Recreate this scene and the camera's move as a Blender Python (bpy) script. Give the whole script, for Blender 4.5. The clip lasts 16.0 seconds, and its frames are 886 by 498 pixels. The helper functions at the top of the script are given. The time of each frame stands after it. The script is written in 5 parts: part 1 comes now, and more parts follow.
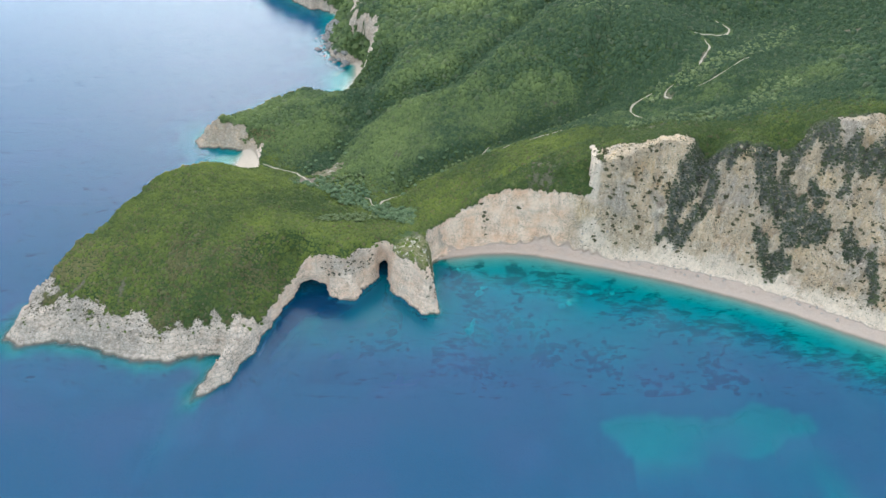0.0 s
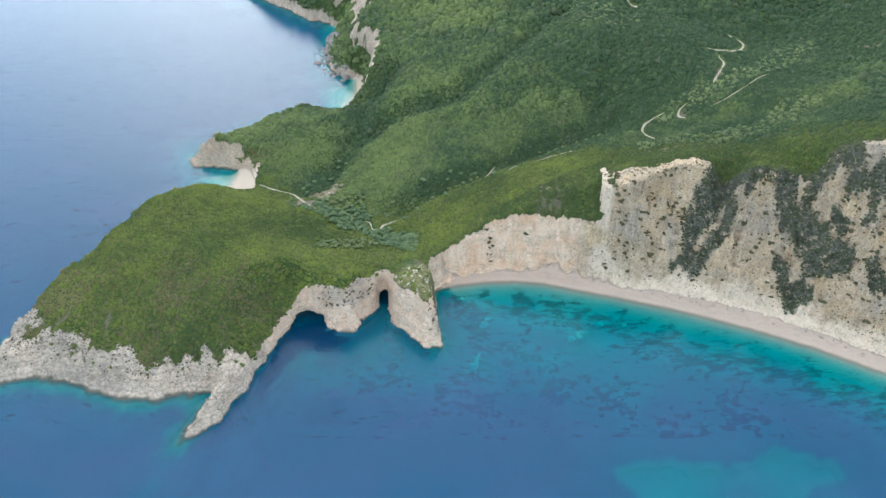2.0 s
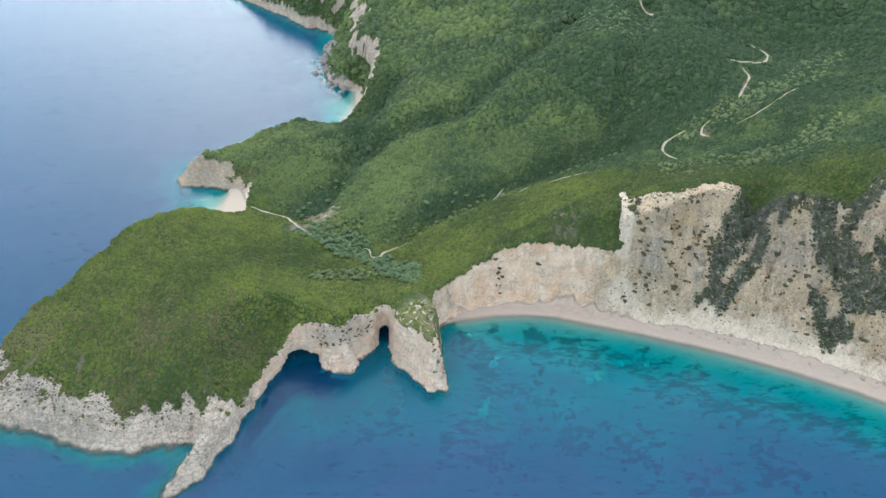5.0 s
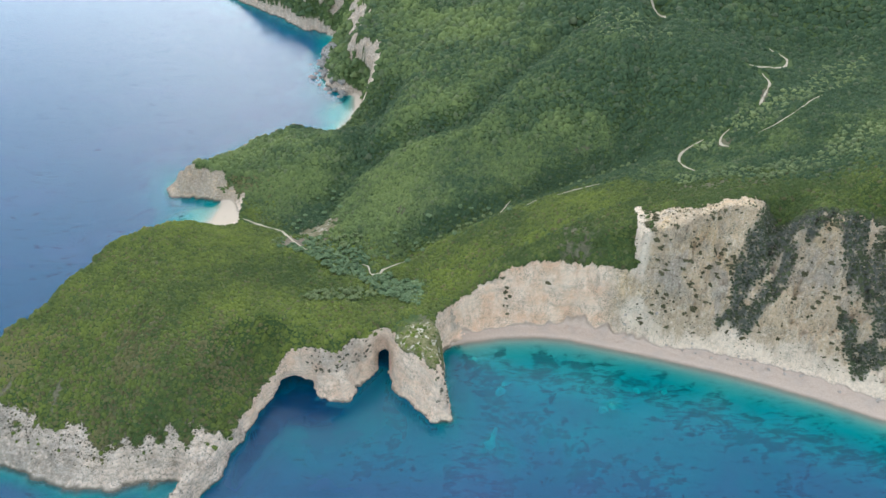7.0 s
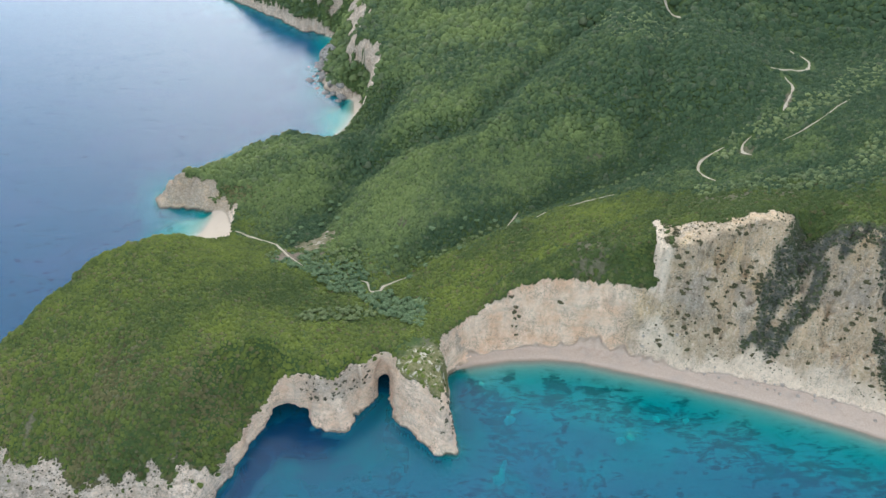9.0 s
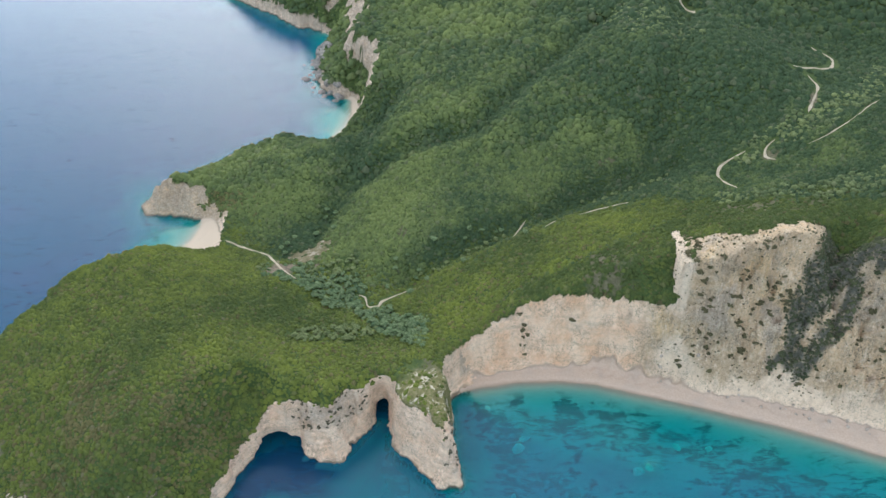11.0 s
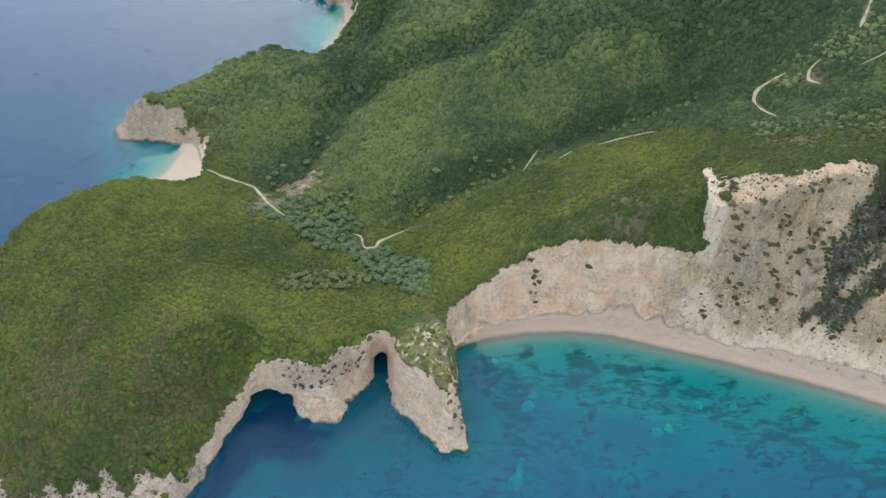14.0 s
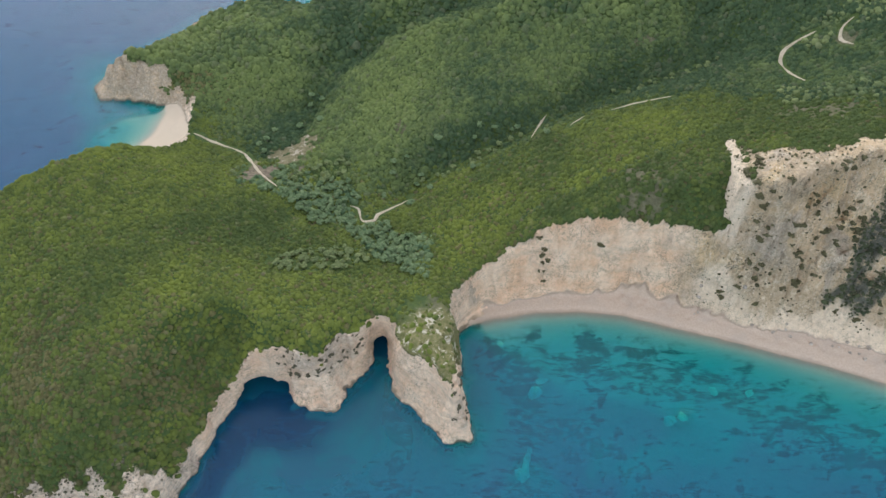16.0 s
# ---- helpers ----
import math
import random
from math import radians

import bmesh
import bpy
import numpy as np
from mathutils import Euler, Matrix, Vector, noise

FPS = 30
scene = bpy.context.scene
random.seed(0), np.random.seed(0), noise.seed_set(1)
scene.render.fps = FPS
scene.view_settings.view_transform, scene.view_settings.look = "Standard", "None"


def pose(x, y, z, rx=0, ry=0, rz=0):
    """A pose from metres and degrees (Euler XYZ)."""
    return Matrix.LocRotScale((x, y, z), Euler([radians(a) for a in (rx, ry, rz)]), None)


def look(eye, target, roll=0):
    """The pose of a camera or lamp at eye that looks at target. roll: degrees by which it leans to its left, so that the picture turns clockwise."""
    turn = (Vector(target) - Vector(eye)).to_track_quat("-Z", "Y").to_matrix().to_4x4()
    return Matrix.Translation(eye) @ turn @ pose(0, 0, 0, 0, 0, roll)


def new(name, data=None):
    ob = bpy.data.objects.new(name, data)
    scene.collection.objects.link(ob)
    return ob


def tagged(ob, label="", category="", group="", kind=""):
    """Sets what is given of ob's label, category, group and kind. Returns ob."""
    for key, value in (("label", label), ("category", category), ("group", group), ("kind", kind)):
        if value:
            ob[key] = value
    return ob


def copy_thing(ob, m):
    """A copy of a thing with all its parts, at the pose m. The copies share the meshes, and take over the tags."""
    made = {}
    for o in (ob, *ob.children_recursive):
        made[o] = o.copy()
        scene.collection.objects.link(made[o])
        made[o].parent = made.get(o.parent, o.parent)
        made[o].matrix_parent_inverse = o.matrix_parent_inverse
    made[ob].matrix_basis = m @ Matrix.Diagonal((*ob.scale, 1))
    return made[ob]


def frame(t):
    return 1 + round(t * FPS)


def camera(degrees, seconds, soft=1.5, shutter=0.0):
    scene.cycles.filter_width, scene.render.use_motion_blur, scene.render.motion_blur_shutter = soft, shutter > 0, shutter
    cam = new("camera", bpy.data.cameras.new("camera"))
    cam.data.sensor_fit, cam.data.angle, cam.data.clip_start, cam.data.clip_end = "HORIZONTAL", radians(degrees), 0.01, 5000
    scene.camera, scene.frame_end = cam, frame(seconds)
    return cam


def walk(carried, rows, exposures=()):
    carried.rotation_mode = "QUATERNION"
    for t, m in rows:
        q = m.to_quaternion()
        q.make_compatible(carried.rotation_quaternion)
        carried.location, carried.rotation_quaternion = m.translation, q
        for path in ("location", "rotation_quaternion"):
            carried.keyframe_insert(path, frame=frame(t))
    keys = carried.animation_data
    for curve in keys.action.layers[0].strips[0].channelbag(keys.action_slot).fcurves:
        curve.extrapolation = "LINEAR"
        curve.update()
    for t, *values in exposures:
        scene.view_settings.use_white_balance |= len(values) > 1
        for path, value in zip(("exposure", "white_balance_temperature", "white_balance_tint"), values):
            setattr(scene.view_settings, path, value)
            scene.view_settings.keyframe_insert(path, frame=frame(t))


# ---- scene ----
cam = camera(62.8, 16.0, 1.5)
PATH = [
    (0, (0.001, 0.0, 289.673), (0.003, 1.548, 288.406), 0.7),
    (0.5, (0.13, 6.041, 289.219), (0.129, 7.592, 287.956), 0.7),
    (1, (-0.016, 12.016, 288.693), (-0.02, 13.568, 287.433), 0.6),
    (1.5, (-0.232, 18.34, 288.115), (-0.237, 19.894, 286.856), 0.6),
    (2, (-0.677, 24.618, 287.169), (-0.682, 26.174, 285.912), 0.6),
    (2.5, (-1.263, 30.744, 286.105), (-1.268, 32.301, 284.849), 0.5),
    (3, (-1.667, 36.879, 284.798), (-1.673, 38.436, 283.543), 0.6),
    (3.5, (-2.041, 43.011, 283.46), (-2.047, 44.568, 282.205), 0.6),
    (4, (-2.439, 49.071, 281.972), (-2.446, 50.629, 280.717), 0.5),
    (6.5, (-4.661, 79.86, 272.104), (-4.67, 81.419, 270.851), 0.6),
    (7, (-5.144, 85.937, 270.068), (-5.153, 87.496, 268.815), 0.6),
    (7.5, (-5.738, 91.934, 267.773), (-5.747, 93.492, 266.52), 0.6),
    (8, (-6.219, 97.887, 265.397), (-6.23, 99.446, 264.144), 0.5),
    (8.5, (-6.606, 103.823, 262.805), (-6.617, 105.383, 261.554), 0.5),
    (9, (-6.971, 109.881, 260.385), (-6.983, 111.442, 259.134), 0.5),
    (9.5, (-7.258, 115.745, 258.009), (-7.272, 117.306, 256.758), 0.5),
    (10, (-7.472, 121.827, 255.704), (-7.487, 123.387, 254.453), 0.4),
    (12.5, (-8.985, 151.575, 245.716), (-8.999, 153.063, 244.379), 0.3),
    (13, (-9.284, 157.528, 244.294), (-9.298, 158.971, 242.909), 0.4),
    (13.5, (-9.742, 163.364, 243.28), (-9.753, 164.767, 241.855), 0.4),
    (14, (-10.396, 169.02, 242.401), (-10.404, 170.387, 240.941), 0.6),
    (14.5, (-10.948, 174.818, 241.736), (-10.955, 176.151, 240.245), 0.6),
    (15, (-11.425, 180.513, 240.716), (-11.43, 181.814, 239.197), 0.7),
    (15.5, (-12.073, 186.427, 239.926), (-12.076, 187.696, 238.38), 0.8),
    (16, (-12.704, 192.403, 239.561), (-12.703, 193.638, 237.989), 0.9),
]
EXPOSURES = [(0.0, 1.48, 5900, 5), (8.0, 1.40, 6000, 6), (16.0, 1.20, 6350, 9)]     # seconds, stops, kelvin, tint
walk(cam, [(t, look(eye, target, roll)) for t, eye, target, roll in PATH], EXPOSURES)

# world: hazy bright sky, the sun high behind thin cloud over the open sea
SUN_UP, SUN_FROM = 31.0, -16.0      # degrees above the horizon; degrees from +y towards +x
world = bpy.data.worlds.new("sky")
world.use_nodes = True
scene.world = world
wn = world.node_tree.nodes
sky = wn.new("ShaderNodeTexSky")
sky.sky_type, sky.sun_disc = "NISHITA", False
sky.sun_elevation, sky.sun_rotation = radians(SUN_UP), radians(SUN_FROM)
sky.air_density, sky.dust_density, sky.ozone_density = 1.0, 1.2, 1.0
wn["Background"].inputs["Strength"].default_value = 0.15
veil = wn.new("ShaderNodeMix")       # a thin even layer of cloud before the sky
veil.data_type = "RGBA"
veil.inputs[0].default_value = 0.52
veil.inputs[7].default_value = (4.9, 5.1, 5.4, 1)
world.node_tree.links.new(sky.outputs["Color"], veil.inputs[6])
world.node_tree.links.new(veil.outputs[2], wn["Background"].inputs["Color"])
sun = new("sun", bpy.data.lights.new("sun", "SUN"))
sun.data.energy, sun.data.angle, sun.data.color = 0.3, radians(80), (1.0, 0.97, 0.93)
aim = Vector((math.sin(radians(SUN_FROM)) * math.cos(radians(SUN_UP)), math.cos(radians(SUN_FROM)) * math.cos(radians(SUN_UP)), math.sin(radians(SUN_UP))))
sun.matrix_world = look(aim * 900, (0, 0, 0))

# ---- the shape of the land ----
# Shore rows: x, y, steepness of the rock above the water, width of the beach before it
SHORE_WEST = [(-236, 271, 1.2, 0), (-226, 265, 1, 0), (-209, 271, .9, 0), (-192, 267, .9, 0), (-176, 262, .8, 0), (-157, 256, .8, 0), (-143, 258, .9, 0), (-131, 260, .9, 0),
              (-119, 261, .9, 0), (-121, 248, 1.2, 0), (-124, 233, 1.0, 0), (-117, 237, 1.6, 0), (-110, 243, 2.0, 0), (-104, 256, 2.6, 0), (-100, 267, 4.0, 0), (-96, 279, 6, 0), (-92, 293, 7, 0)]
SHORE_CAVES = [(-88.5, 303, 7.5, 0), (-86.5, 309, 8, 0), (-80, 313, 8, 0), (-71, 314.5, 8, 0), (-66, 312.5, 5, 0), (-63, 309.5, 3.0, 0), (-59, 306, 2.3, 0), (-51, 306, 2.3, 0), (-47.5, 311, 3.2, 0),
               (-44, 317, 5, 0), (-40.5, 323, 8, 0), (-38.5, 327, 9, 0), (-35, 328.5, 9, 0), (-32, 327, 8, 0), (-31, 321, 6, 0), (-30.5, 315, 4.0, 0), (-26, 310, 2.8, 0), (-19, 304, 2.0, 0), (-11, 293.5, 2.1, 0),
               (-2, 294, 2.3, 0), (0.5, 298.5, 3.0, 0), (-1, 305, 5, 0), (-4, 316, 7, 0), (-5, 332, 8, 0)]
SHORE_BEACH = [(-4, 341, 6.5, 1.5), (6, 346, 4.2, 5), (24, 349.5, 3.0, 6), (42, 350.3, 4.4, 6.5), (59, 348.5, 5.0, 10), (76, 343.5, 4.4, 10), (93, 339.3, 3.4, 7.5), (104, 336, 3.0, 6.5), (114, 332.8, 2.6, 9), (126, 329.3, 2.3, 10),
               (141, 324.3, 2.3, 11), (156, 318.5, 2.1, 11), (172, 312, 1.9, 11), (200, 299, 1.7, 10), (226, 284, 1.6, 9), (243, 275, 1.5, 9), (275, 250, 1.3, 9), (320, 205, 1.3, 8), (360, 130, 1.3, 0)]
SHORE_NORTH = [(-330, 1090, .6, 0), (-262, 870, .8, 0), (-229, 828, 1, 0), (-209, 812, 1.8, 0), (-176, 784, 2, 0), (-156, 764, 2, 0), (-143, 747, 2, 0), (-133, 750, 2.2, 0), (-112, 734, 1.8, 3),
               (-117, 703, .8, 0), (-116, 672, .8, 0), (-107, 633, 1, 0), (-92, 620, 1.3, 0), (-80, 615, 2.6, 4), (-78, 595, 3, 6), (-81, 573, 2.5, 5), (-94, 553, .9, 0), (-122, 550, 1.6, 0),
               (-148, 532, 1.5, 0), (-168, 504, 1.4, 0), (-182, 496, 1.3, 0), (-190, 486, 1.15, 0), (-189, 477, 1.1, 0), (-184, 471, 1.1, 0), (-170, 471.5, 1.3, 0), (-153, 467, 1.2, 0)]
SHORE_COVE = [(-149, 464, .9, 7), (-150, 457, .8, 15), (-151, 448, .8, 21), (-156, 440, .9, 10), (-164, 431, 1.6, 0), (-174, 412, 2.2, 0), (-190, 390, 2.8, 0), (-207, 355, 2.6, 0), (-222, 320, 2.4, 0), (-237, 288, 2.2, 0)]
OUTER = [(420, 0, 1, 0), (900, -900, 1, 0), (4200, -1500, 1, 0), (4200, 4200, 1, 0), (-900, 4200, 1, 0), (-520, 2000, .6, 0)]
SHORE = np.array(SHORE_WEST + SHORE_CAVES + SHORE_BEACH + OUTER + SHORE_NORTH + SHORE_COVE, float)

# Hills: x, y, reach, height of the ground there
HILLS_NEAR = [(-200, 305, 38, 24), (-160, 345, 45, 34), (-110, 325, 42, 37), (-60, 325, 34, 31), (-15, 328, 24, 27), (-140, 400, 42, 32), (-85, 385, 45, 12), (-40, 385, 40, 9),
              (10, 375, 36, 25), (50, 382, 30, 50), (90, 400, 36, 64), (112, 374, 12, 69), (134, 374, 18, 77), (166, 370, 20, 73), (192, 380, 22, 72), (218, 372, 24, 92), (150, 396, 26, 68), (300, 370, 80, 99), (170, 435, 50, 65), (120, 450, 40, 41),
              (225, 490, 60, 80), (60, 450, 50, 19), (0, 450, 50, 33), (-60, 460, 40, 4), (-48, 402, 20, 3), (-80, 434, 16, 13), (202, 461, 22, 84), (130, 446, 14, 51), (-125, 490, 40, 15), (-165, 485, 30, 18), (-106, 276, 14, 10), (-165, 273, 24, 6)]
HILLS_FAR = [(-30, 520, 60, 42), (60, 520, 60, 65), (150, 540, 60, 112), (138, 560, 22, 92), (220, 570, 80, 15), (-55, 640, 55, 38), (60, 640, 100, 54), (200, 680, 110, 125), (350, 560, 120, 98),
             (-150, 820, 100, 35), (100, 820, 140, 62), (350, 820, 160, 87), (480, 400, 120, 72), (-120, 440, 30, -16), (-218, 285, 18, 0), (-95, 296, 13, 17), (-140, 525, 26, 6), (-188, 335, 30, 30), (-75, 550, 24, -21)]
HILLS = np.array(HILLS_NEAR + HILLS_FAR, float)
# Sea caves in the headland: centre x, y, z and reach x, y, z of each hollow
CAVES = [(-76, 313, 0, 10, 11, 6.5), (-75, 312, 8, 8.5, 4.0, 8), (-35.2, 336, 0, 3.4, 12, 8.0), (-35.2, 328.5, 10, 3.8, 5.0, 10)]


def lattice(x, y, seed):
    """Smooth noise between -1 and 1 on the whole-number lattice."""
    i, j = np.floor(x).astype(np.int64), np.floor(y).astype(np.int64)
    u, v = x - i, y - j
    u, v = u * u * u * (u * (6 * u - 15) + 10), v * v * v * (v * (6 * v - 15) + 10)

    def value(a, b):
        n = (a * 374761393 + b * 668265263 + seed * 974634777) & 0x7FFFFFFF
        n = ((n ^ (n >> 13)) * 1274126177) & 0x7FFFFFFF
        return ((n ^ (n >> 16)) & 0xFFFF) / 32767.5 - 1

    return (value(i, j) * (1 - u) + value(i + 1, j) * u) * (1 - v) + (value(i, j + 1) * (1 - u) + value(i + 1, j + 1) * u) * v


def rough(x, y, size, seed, octaves=4, gain=0.5):
    total, part_of = 0, 1.0
    for n in range(octaves):
        total = total + part_of * lattice(x / size + 17.3 * n, y / size - 9.1 * n, seed + n)
        size, part_of = size / 2.03, part_of * gain
    return total


def ease(x, a, b):
    t = np.clip((x - a) / (b - a), 0, 1)
    return t * t * (3 - 2 * t)


def shore(x, y):
    """Distance inside the shore line (minus: out at sea), its direction, and steepness and beach width there."""
    x, y = np.ravel(x), np.ravel(y)
    a, b = SHORE, np.roll(SHORE, -1, axis=0)
    gone = np.full((len(a), x.size), 0.0, np.float32)
    along = np.zeros_like(gone)
    inside = np.zeros(x.size, bool)
    for n in range(len(a)):
        dx, dy = b[n, 0] - a[n, 0], b[n, 1] - a[n, 1]
        t = np.clip(((x - a[n, 0]) * dx + (y - a[n, 1]) * dy) / (dx * dx + dy * dy), 0, 1)
        gone[n], along[n] = np.hypot(x - a[n, 0] - t * dx, y - a[n, 1] - t * dy), t
        cross = (a[n, 1] > y) != (b[n, 1] > y)
        inside ^= cross & (x < a[n, 0] + (y - a[n, 1]) * dx / (dy if abs(dy) > 1e-9 else 1e-9))
    near = gone.min(axis=0)
    w = np.exp(-(gone - near) / (1.0 + 0.25 * near))
    w /= w.sum(axis=0)
    steep = (w * (a[:, 2:3] * (1 - along) + b[:, 2:3] * along)).sum(axis=0)
    strand = (w * (a[:, 3:4] * (1 - along) + b[:, 3:4] * along)).sum(axis=0)
    return np.where(inside, near, -near).astype(float), steep.astype(float), strand.astype(float)


# Gullies that run down the hills, from x, y to x, y
GULLIES = [(90, 600, 30, 529), (30, 529, 8, 507), (8, 507, -42, 494), (-42, 494, -66, 480), (-66, 480, -90, 436), (110, 462, 60, 448), (60, 448, 22, 428), (22, 428, -28, 406), (-45, 560, -60, 508), (-60, 508, -70, 480), (150, 620, 120, 520), (120, 520, 100, 462)]


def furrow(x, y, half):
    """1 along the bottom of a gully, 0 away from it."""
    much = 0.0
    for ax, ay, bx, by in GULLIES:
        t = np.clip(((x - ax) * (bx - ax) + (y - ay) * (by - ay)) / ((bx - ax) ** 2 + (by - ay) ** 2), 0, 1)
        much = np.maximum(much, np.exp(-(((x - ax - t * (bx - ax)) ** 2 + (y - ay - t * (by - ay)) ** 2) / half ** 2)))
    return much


# Pale banks of sand out in the bay: x, y, reach along x and y
BANKS = [(104, 211, 23, 13), (138, 214, 26, 11), (165, 222, 18, 13), (178, 221, 10, 9), (176, 186, 22, 8)]
# Ravines of the high cliff: from x, y to x, y, half the width, depth at both ends
RAVINES = [(166, 378, 153, 368, 8, 6, 19), (153, 368, 147, 344, 8.5, 17, 2), (188, 378, 200, 364, 9, 3, 13), (200, 364, 192, 342, 8, 13, 17), (192, 342, 197, 324, 6.5, 15, 6),
           (236, 352, 232, 318, 5, 9, 7), (213, 338, 206, 318, 3.5, 2, 6), (112, 362, 118, 344, 4, 1, 6), (246, 356, 250, 312, 5, 8, 8)]


def hills(x, y):
    top = bottom = 0.0
    for hx, hy, reach, height in HILLS:
        w = np.exp(-((x - hx) ** 2 + (y - hy) ** 2) / (2 * (0.75 * reach) ** 2))
        top, bottom = top + w * height, bottom + w
    far = ease(np.hypot(x - 60, y - 480), 380, 900)
    ground = (top + 0.001 * 60) / (bottom + 0.001)
    ground = ground * (1 - far) + far * (70 + 45 * rough(x, y, 420, 5, 3))
    ground = np.where(ground > 6, np.maximum(ground - 8.0 * furrow(x, y, 10.0), 6), ground)
    return ground + 1.2 * rough(x, y, 28, 11, 3) + 0.35 * rough(x, y, 6, 15, 2)


def land(x, y):
    """Height of the ground, and what it is made of: rock, sand, distance inside the shore, steepness."""
    x, y = np.ravel(x), np.ravel(y)
    d, steep, strand = shore(x, y)
    d = d + 1.7 * rough(x, y, 8, 21, 4, 0.6) * np.clip(1.2 - strand / 4, 0.10, 1)
    big = ease(x, 84, 104) * ease(y, 270, 300) * (1 - ease(y, 470, 520))
    # buttresses and gullies down the high cliffs behind the long beach
    rib = 2.6 * lattice((x + 0.35 * y) / 17.0, y / 70.0, 31) + 2.2 * np.abs(lattice((x + 0.3 * y) / 8.0, y / 40.0, 32)) + 2.3 * rough(x, y, 5.5, 33, 4, 0.6)
    small = 0.7 * lattice(x / 11.0, y / 30.0, 34) + 0.9 * rough(x, y, 4, 35, 3)
    back = np.clip(d - strand, 0, None)
    inner = back + (rib * big + small * (1 - big)) * ease(back, 0, 12) * ease(steep, 0.6, 1.3)
    inner = np.clip(inner, 0, None)
    toe = 1.0 + 2.0 * ease(strand, 3, 6) * (1 - ease(x, 28, 44)) * ease(x, 4, 12) + 5.0 * ease(x, 98, 118)
    # ledges of the bedded rock
    cliff = steep * (np.sqrt(inner * inner + toe * toe) - toe)
    head = (1 - ease(x, -4, 2)) * (1 - ease(y, 420, 440))
    cliff = cliff + (0.15 + 0.45 * head) * np.sin(cliff * 2 * math.pi / 2.6 + rough(x, y, 20, 41, 3) * 4) * ease(cliff, 1, 4) * ease(steep, 0.4, 0.9) * ease(rough(x, y, 13, 42, 2), -0.5, 0.4)
    # the headland's cliff stops at a brow, and the scrub slopes up from there
    brow = 9.5 + 30 * (x < -150) + 14.0 * ease(x, -89, -74) + 1.5 * np.exp(-((x + 55) / 12) ** 2) + 0.8 * rough(x, y, 9, 43, 2)
    over = cliff - brow
    cliff = np.where(head > 0.5, np.where(over > 0, brow + over * np.clip(0.85 / steep, 0, 1) + 0.02 * np.clip(d - 10, 0, None) ** 2, cliff), cliff)
    # the pink cliff stops at a shelf, with a green slope above
    shelf = 36.5 + 1.2 * rough(x, y, 7, 44, 2) - 1.5 * np.exp(-((x - 68) / 14) ** 2)
    above = cliff - shelf
    pinkish = (x > 2) & (x < 90) & (y > 330) & (y < 420)
    cliff = np.where(pinkish & (above > 0), shelf + above * 0.30, cliff)
    flat = np.clip(d, 0, None)
    beach = np.minimum(flat, strand) * 0.16 + 0.25 * ease(flat, 1.2, 2.4) * ease(strand, 2, 5)
    low = beach + cliff
    top = hills(x, y)
    soft = 1.2
    m = np.clip(0.5 + 0.5 * (top - low) / soft, 0, 1)
    z = top * (1 - m) + low * m - soft * m * (1 - m)
    rock = ease((top - low) + 2.2 * rough(x, y, 5, 51, 3), -1.0, 1.5)
    rock = np.where(pinkish, np.minimum(rock, 1 - ease(above + 1.2 * rough(x, y, 4, 58, 3), -0.5, 1.0)), rock)
    # the buttresses are bare up to their crests
    crest = np.interp(x, [90, 100, 112, 133, 150, 160, 172, 184, 196, 210, 230, 260], [391, 380, 373, 375, 378, 370, 366, 356, 364, 366, 364, 358])
    rock = np.maximum(rock, big * (1 - ease(y - crest + 2.2 * rough(x, y, 5, 47, 3), -1.0, 1.5)) * ease(back, 0, 4))
    # the white fin at the end of the high cliff
    t = np.clip((y - 364) / 27, 0, 1)
    fin = np.exp(-((x - 91 - 1.5 * t - 0.6 * rough(x, y, 5, 45, 2)) / (2.7 - 1.1 * t)) ** 4) * ease(y, 360, 366) * (1 - ease(y, 388, 394))
    z = np.maximum(z, z + fin * (36 + 19 * t - z) * ease(36 + 19 * t - z, 0, 2))
    rock = np.maximum(rock, ease(fin, 0.3, 0.6))
    bald = 1 - ease(over + 1.5 * rough(x, y, 4, 55, 3), -0.5, 1.5)
    rock = np.where(head > 0.5, np.minimum(rock, bald * ease(x, -112, -106)), rock)
    # grassy back of the arch's outer end
    rock = rock * (1 - 0.9 * (1 - ease(np.hypot((x + 9) / 7, (y - 324) / 11) + 0.3 * rough(x, y, 4, 56, 3), 0.7, 1.1)))
    # far shore: shrubs below a rusty cliff
    far = ease(y, 600, 610) * (x < 40)
    rock = rock * (1 - far * (1 - ease(z + 6 * rough(x, y, 14, 57, 3), 20, 26)) * ease(d, 4, 7))
    rock = rock * (1 - 0.95 * far * ease(rough(x, y, 9, 60, 3), 0.12, 0.45) * ease(z, 16, 24))
    south = (1 - ease(x + 2 * rough(x, y, 8, 48, 3), -111, -99)) * (1 - ease(y, 276 + 20 * ease(-x, 120, 140), 296 + 16 * ease(-x, 120, 140)))
    band = 1.0 + 3.0 * (y > 440) + 10.0 * (1 - ease(y, 258, 270)) * (x > -130) + 17.0 * south + 1.6 * south * rough(x, y, 16, 53, 3) - 4.0 * south * ease(x, -160, -140) + 5 * (y > 465) * (x < -155) * (1 - ease(y, 476, 484))
    rock = np.maximum(rock, (1 - ease(d + (1.6 + 2.2 * south) * rough(x, y, 5, 54, 4), band - 1.5 - 3.5 * south, band + 1.5 + 2.5 * south)) * (1 - ease(strand, 3, 6)))
